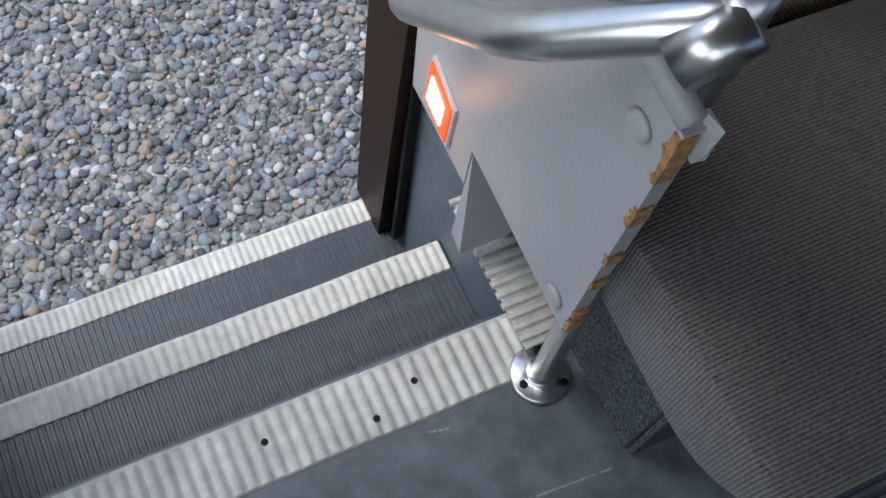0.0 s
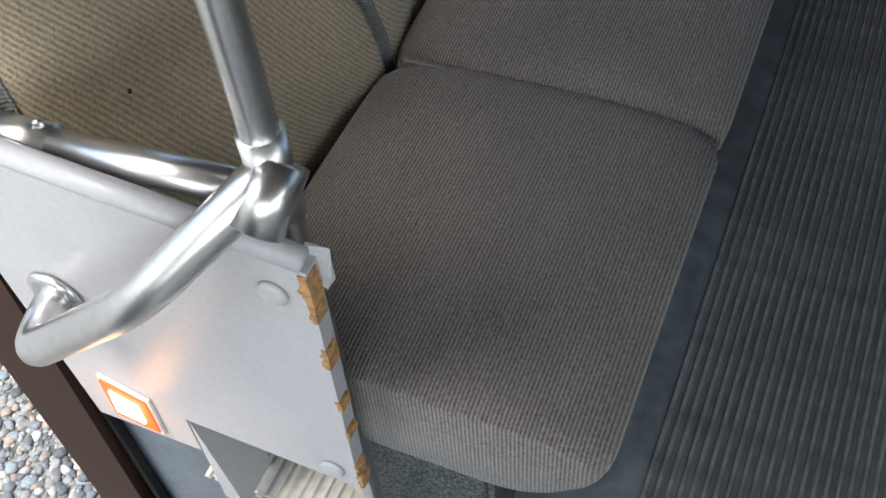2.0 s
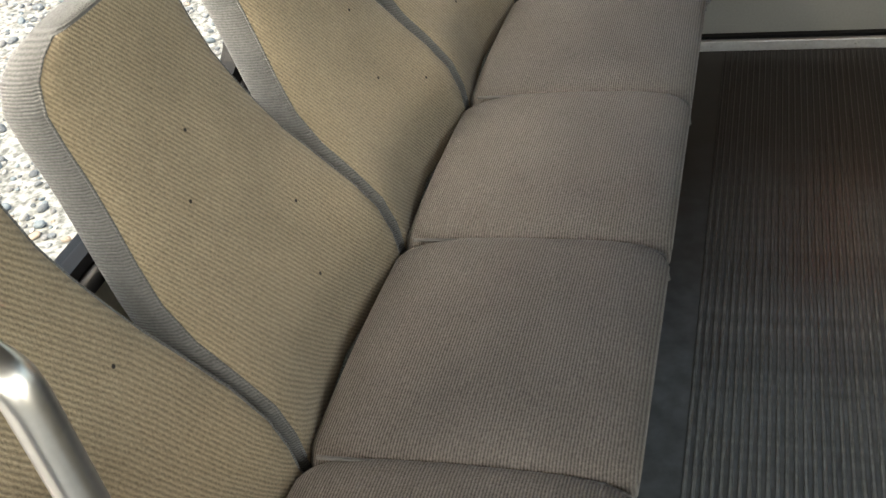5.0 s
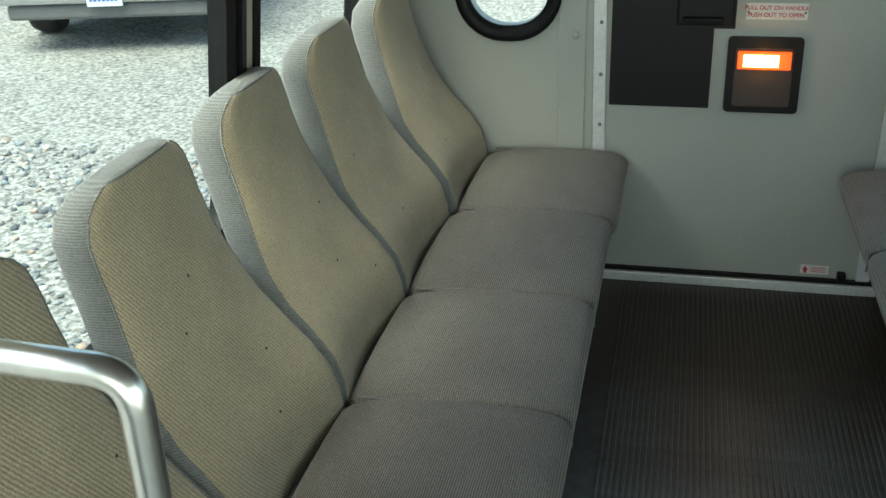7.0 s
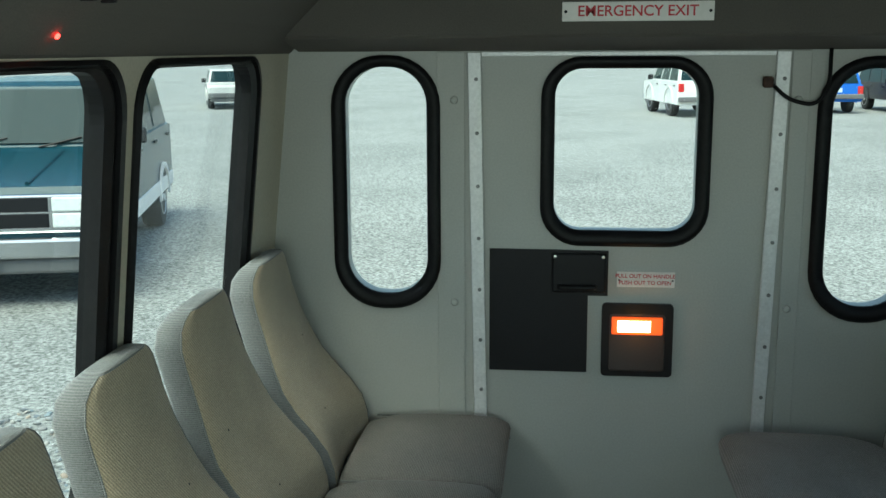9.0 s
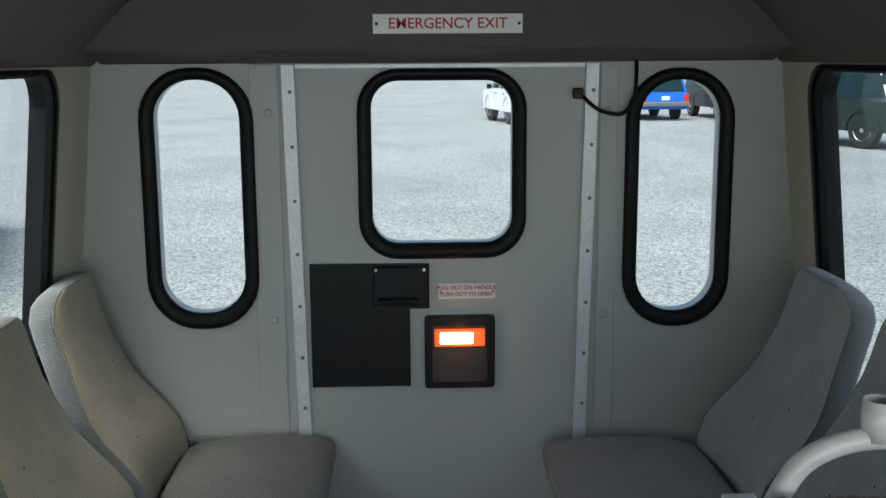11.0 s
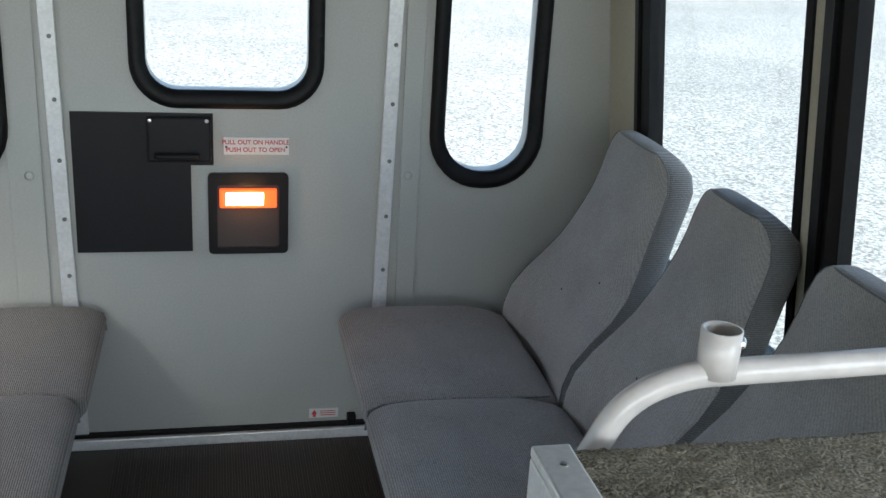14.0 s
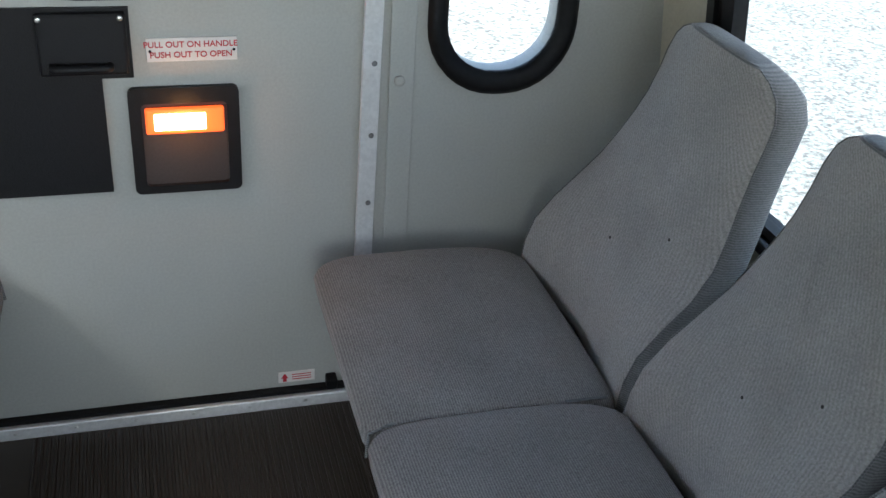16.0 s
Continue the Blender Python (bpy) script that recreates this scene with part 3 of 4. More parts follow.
hand = bend([(PX, PY, 0.715), (-0.583, -2.333, 0.682), (-0.647, -2.385, 0.612), (-0.812, -2.398, 0.463), (-0.822, -2.325, 0.47)], 0.045)
part("handrail", tube(hand, 0.0185, 20), STEEL, rail, smooth=True)
part("handrail_sleeve", tube([(PX, PY, 0.715), (PX - 0.008, PY - 0.04, 0.678)], 0.0215, 18), STEEL, rail, smooth=True)
part("wall_flange", disc((-0.822, -2.334, 0.47), (0, -1, 0), 0.03, 0.008, 20), STEEL, rail, smooth=True)
for c in ((PX - 0.012, PY - 0.025, 0.672), (-0.787, PY - 0.018, 0.655), (-0.787, PY + 0.004, 0.669)):
    part("rail_screw", disc(c, (0.2, -1, 0), 0.0055, 0.005, 10), STEEL, rail)


# ---------- seats ----------
def super_ring(cx, cz, hw, hh, n, place, seg=28):
    pts = []
    for k in range(seg):
        a = 2 * math.pi * k / seg
        c, s = math.cos(a), math.sin(a)
        pts.append(place(cx + hw * math.copysign(abs(c) ** (2 / n), c), cz + hh * math.copysign(abs(s) ** (2 / n), s)))
    return pts


def smoothstep(a, b, v):
    t = max(0.0, min(1.0, (v - a) / (b - a)))
    return t * t * (3 - 2 * t)


def seat(width, back_mat, cushion_mat, name_label):
    """A flat-cushioned bus seat facing +x, its back edge at x = 0 and its middle at y = 0."""
    s = thing("passenger_seat", name_label, "seat", "perimeter seats")
    h = width / 2 - 0.0015
    rings = []
    for t in (-1, -0.985, -0.95, -0.88, -0.6, -0.2, 0.2, 0.6, 0.88, 0.95, 0.985, 1):
        k = 1 - max(0, abs(t) - 0.86) ** 2 * 4.2
        ring = []
        for i in range(32):
            a = 2 * math.pi * i / 32
            c, q = math.cos(a), math.sin(a)
            x = 0.212 * k * math.copysign(abs(c) ** 0.42, c)
            z = 0.066 * (k if q > 0 else 1) * math.copysign(abs(q) ** 0.42, q)
            crown = 0.008 * (1 - t * t) * (1 if q > 0 else 0) - 0.012 * smoothstep(-0.05, -0.2, x) * (q > 0)
            lean = -0.05 * smoothstep(0.05, 0.2, x) * smoothstep(0.02, -0.066, z)
            ring.append((0.225 + x + lean, t * h, 0.357 + z + crown))
        rings.append(ring)
    part("cushion", loft(rings), cushion_mat, s, "grey ribbed seat cushion", smooth=True)
    seam = [(0.045 + 0.35 * i / 10, h * 0.985, 0.4135 - 0.004 * abs(i - 5) / 5) for i in range(11)]
    part("cushion_seam", tube(seam + [(0.425, h * 0.985, 0.395), (0.43, h * 0.985, 0.35)], 0.003, 6), SIDE, s, smooth=True)
    # backrest, leaning to the wall
    rows, edge = [], []
    zs = [0.365, 0.372, 0.39, 0.43, 0.48, 0.53, 0.58, 0.63, 0.68, 0.73, 0.78, 0.83, 0.87, 0.905, 0.925, 0.938, 0.944]
    for z in zs:
        zz = 0.365 + (z - 0.365) * 0.968
        f = -0.006 - 0.146 * smoothstep(0.38, 0.95, z) - 0.03 * smoothstep(0.36, 0.60, z) + 0.012 * math.exp(-((z - 0.5) / 0.09) ** 2)
        hw = h * (1 - 0.235 * smoothstep(0.54, 0.82, z) - 0.03 * smoothstep(0.84, 0.93, z))
        top = max(0.0, (z - 0.855) / 0.091)
        hw *= math.sqrt(max(0.02, 1 - top ** 3 * 0.75))
        th = 0.044 * (1 - 0.55 * top ** 3) * (0.6 + 0.4 * smoothstep(0.36, 0.39, z))
        rows.append(super_ring(0, 0, hw, th, 4.5, lambda u, v, f=f, z=z, zz=zz, th=th: (f - th + v + (0.05 * (1 - smoothstep(0.45, 0.66, z)) - 0.008) * (u / 0.22) ** 2 * (v > -0.3 * th), u, zz)))
        edge.append((f - th * 0.35, hw * 1.0, z))
    bm = loft(rows)
    back = part("backrest", bm, back_mat, s, "", smooth=True)
    back.data.materials.append(SIDE)
    for i, p in enumerate(back.data.polygons):
        if not 2 <= i % 28 <= 11 or i >= 28 * (len(zs) - 2):
            p.material_index = 1
    loop = [r[2] for r in rows[2:-1]] + [r[12] for r in rows[-2:1:-1]]
    part("piping", tube(loop, 0.0018, 6), SIDE, s, "grey seam piping", smooth=True)
    return s


def spots(s, marks, mat=SPOT):
    for u, z in marks:
        f = -0.006 - 0.146 * smoothstep(0.38, 0.95, z) - 0.03 * smoothstep(0.36, 0.60, z) + 0.012 * math.exp(-((z - 0.5) / 0.09) ** 2)
        part("burn_mark", disc((f + (0.05 * (1 - smoothstep(0.45, 0.66, z)) - 0.008) * (u / 0.22) ** 2 - 0.0003, u, z), (1, 0, 0.3), 0.0028, 0.001, 8), mat, s, "small dark burn mark")


LEFT_Y = [-2.295, -1.862, -1.42, -0.98, -0.515, -0.035]
left0 = seat(0.441, TAN, GREY, "grey cushioned bus seat with a faded tan back")
MARKS = [[(0.02, 0.52), (-0.1, 0.6), (0.12, 0.64)], [(0.0, 0.74), (-0.07, 0.68), (0.09, 0.57), (0.03, 0.49)], [(0.02, 0.56), (0.13, 0.5), (0.07, 0.66)], [(-0.03, 0.51), (-0.12, 0.67)], [(-0.05, 0.53), (0.04, 0.7)]]
for i in range(5):
    y = (LEFT_Y[i] + LEFT_Y[i + 1]) / 2
    o = left0 if i == 0 else copy_thing(left0, pose(-0.715 + (0.012 if i == 4 else 0), y, 0))
    if i == 0:
        o.matrix_world = pose(-0.715, y, 0)
    o.scale.y = (LEFT_Y[i + 1] - LEFT_Y[i]) / 0.441
for o, mk in zip([ob for ob in scene.objects if ob.name.startswith("passenger_seat")], MARKS):
    spots(o, mk)
RIGHT_Y = [-0.095, -0.62, -1.06, -1.5]
right0 = seat(0.441, GREYB, GREYR, "grey cushioned bus seat with a grey back")
for i in range(3):
    y = (RIGHT_Y[i] + RIGHT_Y[i + 1]) / 2
    m = pose(0.762, y, 0, 0, 0, 180)
    o = right0 if i == 0 else copy_thing(right0, m)
    if i == 0:
        o.matrix_world = m
    o.scale.x = 1.055
    o.scale.y = (RIGHT_Y[i] - RIGHT_Y[i + 1]) / 0.441
    spots(o, [(-0.02, 0.55), (0.1, 0.62)])
b = thing("seat_base", "dark carpeted box under the bench seats", "seat base", "seat bases")
part("box", box(-0.95, -0.425, -2.245, -0.01, 0.004, 0.292, 0.006), BASE, b)
part("front_panel", box(-0.4245, -0.415, -2.24, -0.012, 0.004, 0.29, 0.003), BASE, b)
b = thing("seat_base", "dark carpeted box under the bench seats", "seat base", "seat bases")
part("box", box(0.46, 1.0, -1.51, -0.01, 0.004, 0.292, 0.006), BASE, b)
# seat belt end and dark rails under the window sills
for side, xw in ((-1, -0.965), (1, 1.03)):
    r = thing("window_ledge_rail", "black rail under the side windows", "rail", "ledge rails")
    part("bar", tube([(xw, -2.2, 0.60), (xw, -0.1, 0.60)], 0.012, 10), RUBBER, r, smooth=True)

# ---------- carpeted luggage stand ----------
st = thing("luggage_stand", "carpeted luggage stand with metal edge trim", "luggage rack")
part("body", box(0.287, 0.97, -2.55, -1.805, 0.003, 0.972, 0.004), CARPET, st)
nx, ny = 110, 150
bm = bmesh.new()
grid = [[bm.verts.new((0.312 + 0.66 * i / nx, -2.55 + 0.755 * j / ny, 0.987 + 0.0035 * noise.noise((i * 0.9, j * 0.9, 3.0)) + 0.002 * noise.noise((i * 0.13, j * 0.13, 1.0)) - (0.010 if j == ny else 0))) for j in range(ny + 1)] for i in range(nx + 1)]
for i in range(nx):
    for j in range(ny):
        bm.faces.new((grid[i][j], grid[i + 1][j], grid[i + 1][j + 1], grid[i][j + 1]))
part("carpet_top", bm, CARPET, st, "olive brown cut-pile carpet", smooth=True)
part("edge_trim", box(0.274, 0.311, -2.55, -1.794, 0.98, 0.992, 0.003), ALU, st, "brushed aluminium edge strip")
part("edge_trim", box(0.274, 0.286, -2.55, -1.794, 0.933, 0.98, 0.003), ALU, st, "brushed aluminium edge strip")
part("corner_trim", box(0.274, 0.286, -1.807, -1.794, 0.003, 0.932, 0.002), ALU, st)
for k in range(6):
    part("rivet", disc((0.294, -1.83 - 0.13 * k, 0.992), (0, 0, 1), 0.004, 0.0015, 8), STEEL, st)
SOCKET2 = 0.752
hoop = thing("guard_rail", "white enamelled tube rail with two open sockets", "rail", at=(0, 0, 0))
HY = -1.766
part("hoop", tube(bend([(0.325, HY, 0.88), (0.328, HY, 0.93), (0.37, HY, 1.015), (0.425, HY, 1.04), (SOCKET2 + 0.06, HY, 1.05), (SOCKET2 + 0.105, HY, 1.038), (SOCKET2 + 0.11, HY, 0.88)], 0.05), 0.0132, 18), WHITE_TUBE, hoop, smooth=True)
for x in (0.459, SOCKET2):
    part("socket", hollow((x, HY, 1.04 + 0.006 * (x > 0.6)), 0.0195, 0.046), WHITE_TUBE, hoop, "open tube socket", smooth=True)
    part("set_screw", disc((x + 0.016, HY - 0.006, 1.074), (1, -0.3, 0), 0.006, 0.006, 10), STEEL, hoop)
for x in (0.326, SOCKET2 + 0.11):
    part("clamp", box(x - 0.018, x + 0.018, -1.795, HY + 0.004, 0.87, 0.9, 0.004), WHITE_TUBE, hoop)

# ---------- fixtures on the rear door ----------
lk = thing("latch_cover", "black plastic latch cover with a recessed handle", "latch cover")
part("plate", plate([(-0.334, 0.547), (-0.056, 0.547), (-0.056, 0.772), (-0.001, 0.772), (-0.001, 0.901), (-0.334, 0.903)], [], 0.007, lambda u, v, d: (u, -0.0085 + d, v)), BLACK, lk)
part("handle_housing", box(-0.158, -0.006, -0.022, -0.0088, 0.782, 0.895, 0.006), BLACK, lk)
part("handle", tube(bend([(-0.135, -0.02, 0.80), (-0.135, -0.034, 0.80), (-0.04, -0.034, 0.80), (-0.04, -0.02, 0.80)], 0.01), 0.008, 10), BLACK, lk, smooth=True)
for x in (-0.15, -0.016):
    part("screw", disc((x, -0.022, 0.886), (0, -1, 0), 0.005, 0.003, 8), STEEL, lk)
em = thing("door_lamp", "lit amber courtesy lamp in a black housing", "lamp", "marker lamps")
part("housing", plate(rounded(-0.016, 0.183, 0.54, 0.752, 0.012, 4), [rounded(0.006, 0.16, 0.556, 0.722, 0.008, 4)], 0.012, lambda u, v, d: (u, -0.0145 + d, v)), BLACK, em)
part("reflector", plate(rounded(0.005, 0.161, 0.555, 0.723, 0.008, 4), [], 0.003, lambda u, v, d: (u, -0.0055 + d, v)), material("smoked_reflector", (0.05, 0.042, 0.04), 0.3, grain=0.1, scale=200), em)
part("lens", box(0.012, 0.154, -0.02, -0.006, 0.663, 0.713, 0.004), LAMP, em, "glowing amber lens")
part("bulb", box(0.028, 0.12, -0.022, -0.0205, 0.672, 0.704, 0.0006), LAMPHOT, em, "white-hot bulb strip")
for nm, at, e in (("door_lamp_light", (0.083, -0.05, 0.685), 0.08), ("step_lamp_light", (-0.81, -2.39, 0.25), 0.06)):
    ld = bpy.data.lights.new(nm, "POINT")
    ld.energy, ld.color, ld.shadow_soft_size = e, (1.0, 0.42, 0.12), 0.02
    new(nm, ld).location = at
sg = thing("instruction_sign", "small ivory instruction plate with red letters", "sign", at=(0.104, -0.001, 0.82))
part("board", box(-0.08, 0.08, -0.003, 0.0, -0.022, 0.022, 0.0008), SIGN, sg)
writing("PULL OUT ON HANDLE", 0.0155, RED, sg, pose(-0.002, -0.0036, 0.0095, 90))
writing("PUSH OUT TO OPEN", 0.0155, RED, sg, pose(-0.002, -0.0036, -0.0095, 90))
for s in (-1, 1):
    part("screw", disc((s * 0.074, -0.003, -0.002), (0, -1, 0), 0.0028, 0.0015, 8), BLACK, sg)
lb = thing("arrow_label", "small white label with a red arrow", "label", at=(0.285, -0.001, 0.065))
part("board", box(-0.04, 0.04, -0.002, 0.0, -0.014, 0.014, 0.0006), SIGN, lb)
part("arrow", plate([(-0.034, -0.002), (-0.03, -0.002), (-0.03, -0.011), (-0.022, -0.011), (-0.022, -0.002), (-0.018, -0.002), (-0.026, 0.011)], [], 0.0008, lambda u, v, d: (u, -0.0032 + d, v)), RED, lb)
for k in range(3):
    part("print_bar", box(-0.01, 0.032, -0.0028, -0.0022, 0.005 - 0.006 * k, 0.007 - 0.006 * k), RED, lb)
hg = thing("door_corner_bumper", "small dark rubber bumper at the door sill", "bumper", at=(0.36, -0.02, 0.05))
part("block", box(-0.012, 0.012, -0.012, 0.018, -0.012, 0.016, 0.004), RUBBER, hg)
cb = thing("loose_cable", "black cable with a rusty switch plug by the door", "cable")
part("wire", tube(bend([(0.565, -0.015, 1.455), (0.562, -0.03, 1.36), (0.53, -0.04, 1.305), (0.46, -0.03, 1.32), (0.418, -0.02, 1.36)], 0.05), 0.0055, 8), RUBBER, cb, smooth=True)
part("plug", box(0.392, 0.42, -0.03, -0.012, 1.352, 1.382, 0.006), material("rusty_brown_plug", (0.06, 0.025, 0.015), 0.7, grain=0.4, scale=90), cb)
# speakers brackets and red indicators on the coves
for side in (-1, 1):
    y = -1.45 if side < 0 else -1.36
    x, z = CX + side * 0.9, 1.481
    ind = thing("indicator", "tiny red indicator lamp on the headliner", "indicator", "red indicators", at=(x, y, z))
    part("lens", disc((-side * 0.004, 0, -0.002), (-side * 0.8, 0, -0.6), 0.0045, 0.004), LED, ind, smooth=True)
    br = thing("cove_bracket", "black bracket on the headliner cove", "bracket", "cove brackets", at=(CX + side * 0.835, y + 0.03 * -side, 1.55))
    part("plate", box(-0.012, 0.012, -0.045, 0.045, -0.012, 0.012, 0.004), BLACK, br)
    for dy in (-0.035, 0.035):
        part("lug", box(-0.02, 0.004, dy - 0.006, dy + 0.006, -0.024, -0.008, 0.003), BLACK, br)


# ---------- outside: vehicles ----------
TYRE = material("tyre_rubber", (0.02, 0.02, 0.02), 0.85, grain=0.2, scale=60)
RIM = material("alloy_rim", (0.5, 0.5, 0.5), 0.35, 0.8, grain=0.1, scale=40)
CHROME = material("chrome_trim", (0.55, 0.56, 0.58), 0.18, 1.0, blotch=0.1, grain=0.02)
CARGLASS = material("tinted_car_glass", (0.012, 0.028, 0.032), 0.06, blotch=0.1, grain=0.05, spec=0.08)
HEADLIGHT = material("headlight_lens", (0.7, 0.72, 0.7), 0.12, grain=0.1, scale=40)
TAIL = material("tail_lamp_lens", (0.5, 0.02, 0.02), 0.2)
AMBER = material("amber_turn_lens", (0.6, 0.18, 0.03), 0.25)
PLATE = material("licence_plate", (0.6, 0.7, 0.8), 0.4, grain=0.05)
PLATEINK = material("plate_ink", (0.05, 0.1, 0.35), 0.5)
BUMPER = material("grey_bumper", (0.12, 0.12, 0.12), 0.6, grain=0.1, scale=40)


def paint(name, c):
    m = material(name, c, 0.25, grain=0.05, scale=30, blotch=0.12, blotch_scale=1.5, spec=0.25)
    m.node_tree.nodes["Principled BSDF"].inputs["Coat Weight"].default_value = 0.05
    return m


def extruded(profile, w, inset=0.05, place=None):
    """A body from its side profile (along y, up z), narrowed at both flanks."""
    cy = sum(p[0] for p in profile) / len(profile)
    cz = sum(p[1] for p in profile) / len(profile)
    shrink = lambda k, dx: [(dx, cy + (y - cy) * k, cz + (z - cz) * k) for y, z in profile]
    return loft([shrink(1 - inset, -w / 2), shrink(1.0, -w / 2 + 0.07), shrink(1.0, w / 2 - 0.07), shrink(1 - inset, w / 2)])


def vehicle(label, category, body_mat, at, rz, w, length, hood, roof, belt, cab0, cab1, lower=None, bed=False, wheel=0.37, front_face=True):
    """A vehicle whose front faces -y; at is the ground under the middle of its front."""
    v = thing(category.replace(" ", "_"), label, category, at=at, rz=rz)
    L = length
    body = [(0.04, 0.42), (0.0, 0.6), (0.02, hood - 0.12), (0.12, hood - 0.02), (cab0 - 0.1, belt - 0.03), (cab0, belt), (cab1 if not bed else L - 0.02, belt), (L - 0.02, belt - 0.02), (L, belt - 0.3), (L, 0.55), (L - 0.06, 0.4)]
    shell = part("body", extruded(body, w, 0.03), body_mat, v, smooth=False)
    cab = loft([[(-w / 2 + 0.05, cab0, belt - 0.01), (w / 2 - 0.05, cab0, belt - 0.01), (w / 2 - 0.04, cab1, belt - 0.01), (-w / 2 + 0.04, cab1, belt - 0.01)],
                [(-w / 2 + 0.16, cab0 + 0.55, roof - 0.05), (w / 2 - 0.16, cab0 + 0.55, roof - 0.05), (w / 2 - 0.14, cab1 - 0.16, roof - 0.05), (-w / 2 + 0.14, cab1 - 0.16, roof - 0.05)],
                [(-w / 2 + 0.22, cab0 + 0.68, roof), (w / 2 - 0.22, cab0 + 0.68, roof), (w / 2 - 0.2, cab1 - 0.25, roof), (-w / 2 + 0.2, cab1 - 0.25, roof)]])
    part("cabin", cab, body_mat, v)
    # glazing set just proud of the cabin
    def lerp(a, b, t):
        return Vector(a) * (1 - t) + Vector(b) * t
    def pane(nm, a, b, c, d, out, m=0.07):
        q = [Vector(p) for p in (a, b, c, d)]
        mid = sum(q, Vector()) / 4
        q = [mid + (p - mid) * (1 - m * 1.6) for p in q]
        o = Vector(out) * 0.012
        part(nm, loft([[p - o * 0.5 for p in q], [p + o for p in q]]), CARGLASS, v, "dark tinted glass")
    A = (-w / 2 + 0.05, cab0, belt)
    B = (w / 2 - 0.05, cab0, belt)
    C = (w / 2 - 0.16, cab0 + 0.55, roof - 0.05)
    D = (-w / 2 + 0.16, cab0 + 0.55, roof - 0.05)
    pane("windscreen", A, B, C, D, (0, -0.85, 0.5))
    E2, F2 = (w / 2 - 0.04, cab1, belt), (w / 2 - 0.14, cab1 - 0.16, roof - 0.05)
    E1, F1 = (-w / 2 + 0.04, cab1, belt), (-w / 2 + 0.14, cab1 - 0.16, roof - 0.05)
    pane("rear_window", E1, E2, F2, F1, (0, 1, 0.2))
    n = 2 if cab1 - cab0 < 2.6 else 3
    for s, b0, b1, t0, t1 in ((1, B, E2, C, F2), (-1, A, E1, D, F1)):
        for k in range(n):
            a, b = k / n + 0.01, (k + 1) / n - 0.01
            pane("side_window", lerp(b0, b1, a), lerp(b0, b1, b), lerp(t0, t1, b), lerp(t0, t1, a), (s, 0, 0.2), 0.05)
            hx = s * (w / 2 + 0.004)
            part("door_handle", box(min(hx, hx + s * 0.02), max(hx, hx + s * 0.02), cab0 + (cab1 - cab0) * b - 0.28, cab0 + (cab1 - cab0) * b - 0.12, belt - 0.16, belt - 0.12, 0.006), BLACK, v)
    for s in (-1, 1):
        part("mirror", box(s * (w / 2 + 0.1) - 0.09, s * (w / 2 + 0.1) + 0.09, cab0 + 0.22, cab0 + 0.3, belt + 0.0, belt + 0.17, 0.03), BLACK, v)
    if lower:
        for s in (-1, 1):
            x0 = s * (w / 2 - 0.012)
            part("lower_band", box(min(x0, x0 + s * 0.03), max(x0, x0 + s * 0.03), 0.25, L - 0.15, 0.45, 0.62, 0.01), lower, v, "pale lower body band")
    for y in (0.92, L - 1.05):
        for s in (-1, 1):
            x = s * (w / 2 - 0.13)
            ringt = lambda r, dx: [(x + dx, y + r * math.cos(2 * math.pi * k / 26), wheel + r * math.sin(2 * math.pi * k / 26)) for k in range(26)]
            wh = part("wheel", loft([ringt(wheel * 0.62, -0.12), ringt(wheel * 0.95, -0.12), ringt(wheel, -0.07), ringt(wheel, 0.07), ringt(wheel * 0.95, 0.12), ringt(wheel * 0.62, 0.12)]), TYRE, v, smooth=False)
            part("rim", loft([ringt(wheel * 0.62, s * 0.10), ringt(wheel * 0.58, s * 0.13), ringt(wheel * 0.5, s * 0.09), ringt(wheel * 0.15, s * 0.10), ringt(wheel * 0.12, s * 0.14)]), RIM, wh, smooth=False)
            part("wheel_arch", loft([[(x + s * (0.12 + e), y + r * math.cos(math.pi * k / 14), wheel + r * math.sin(math.pi * k / 14)) for k in range(15)] for r, e in ((wheel * 1.22, 0.016), (wheel * 1.22, 0.045), (wheel * 1.05, 0.045), (wheel * 1.05, 0.016))], False, False), lower or body_mat, v)
    # front
    part("front_bumper", box(-w / 2 + 0.02, w / 2 - 0.02, -0.13, 0.1, 0.44, 0.62, 0.03), CHROME if lower else BUMPER, v, "chrome front bumper" if lower else "")
    part("valance", box(-w / 2 + 0.1, w / 2 - 0.1, -0.08, 0.15, 0.3, 0.435, 0.03), BUMPER, v)
    if lower:
        g0, g1 = 0.68, hood - 0.1
        part("grille_frame", box(-w / 2 + 0.03, w / 2 - 0.03, -0.03, 0.05, g0 - 0.03, g1 + 0.03, 0.02), CHROME, v, "chrome grille surround")
        for k in range(2):
            zb = g0 + 0.02 + k * (g1 - g0) / 2
            part("grille_opening", box(-w / 2 + 0.42, w / 2 - 0.42, -0.04, 0.0, zb, zb + 0.125, 0.006), BLACK, v, "black grille opening")
            for s in (-1, 1):
                xs = s * (w / 2 - 0.23)
                part("headlight", box(xs - 0.16, xs + 0.16, -0.045, 0.0, zb, zb + 0.125, 0.012), HEADLIGHT, v, "clear headlight lens")
                xa = s * (w / 2 - 0.045)
                part("turn_signal", box(xa - 0.028, xa + 0.028, -0.042, 0.06, zb - 0.005, zb + 0.13, 0.008), AMBER, v)
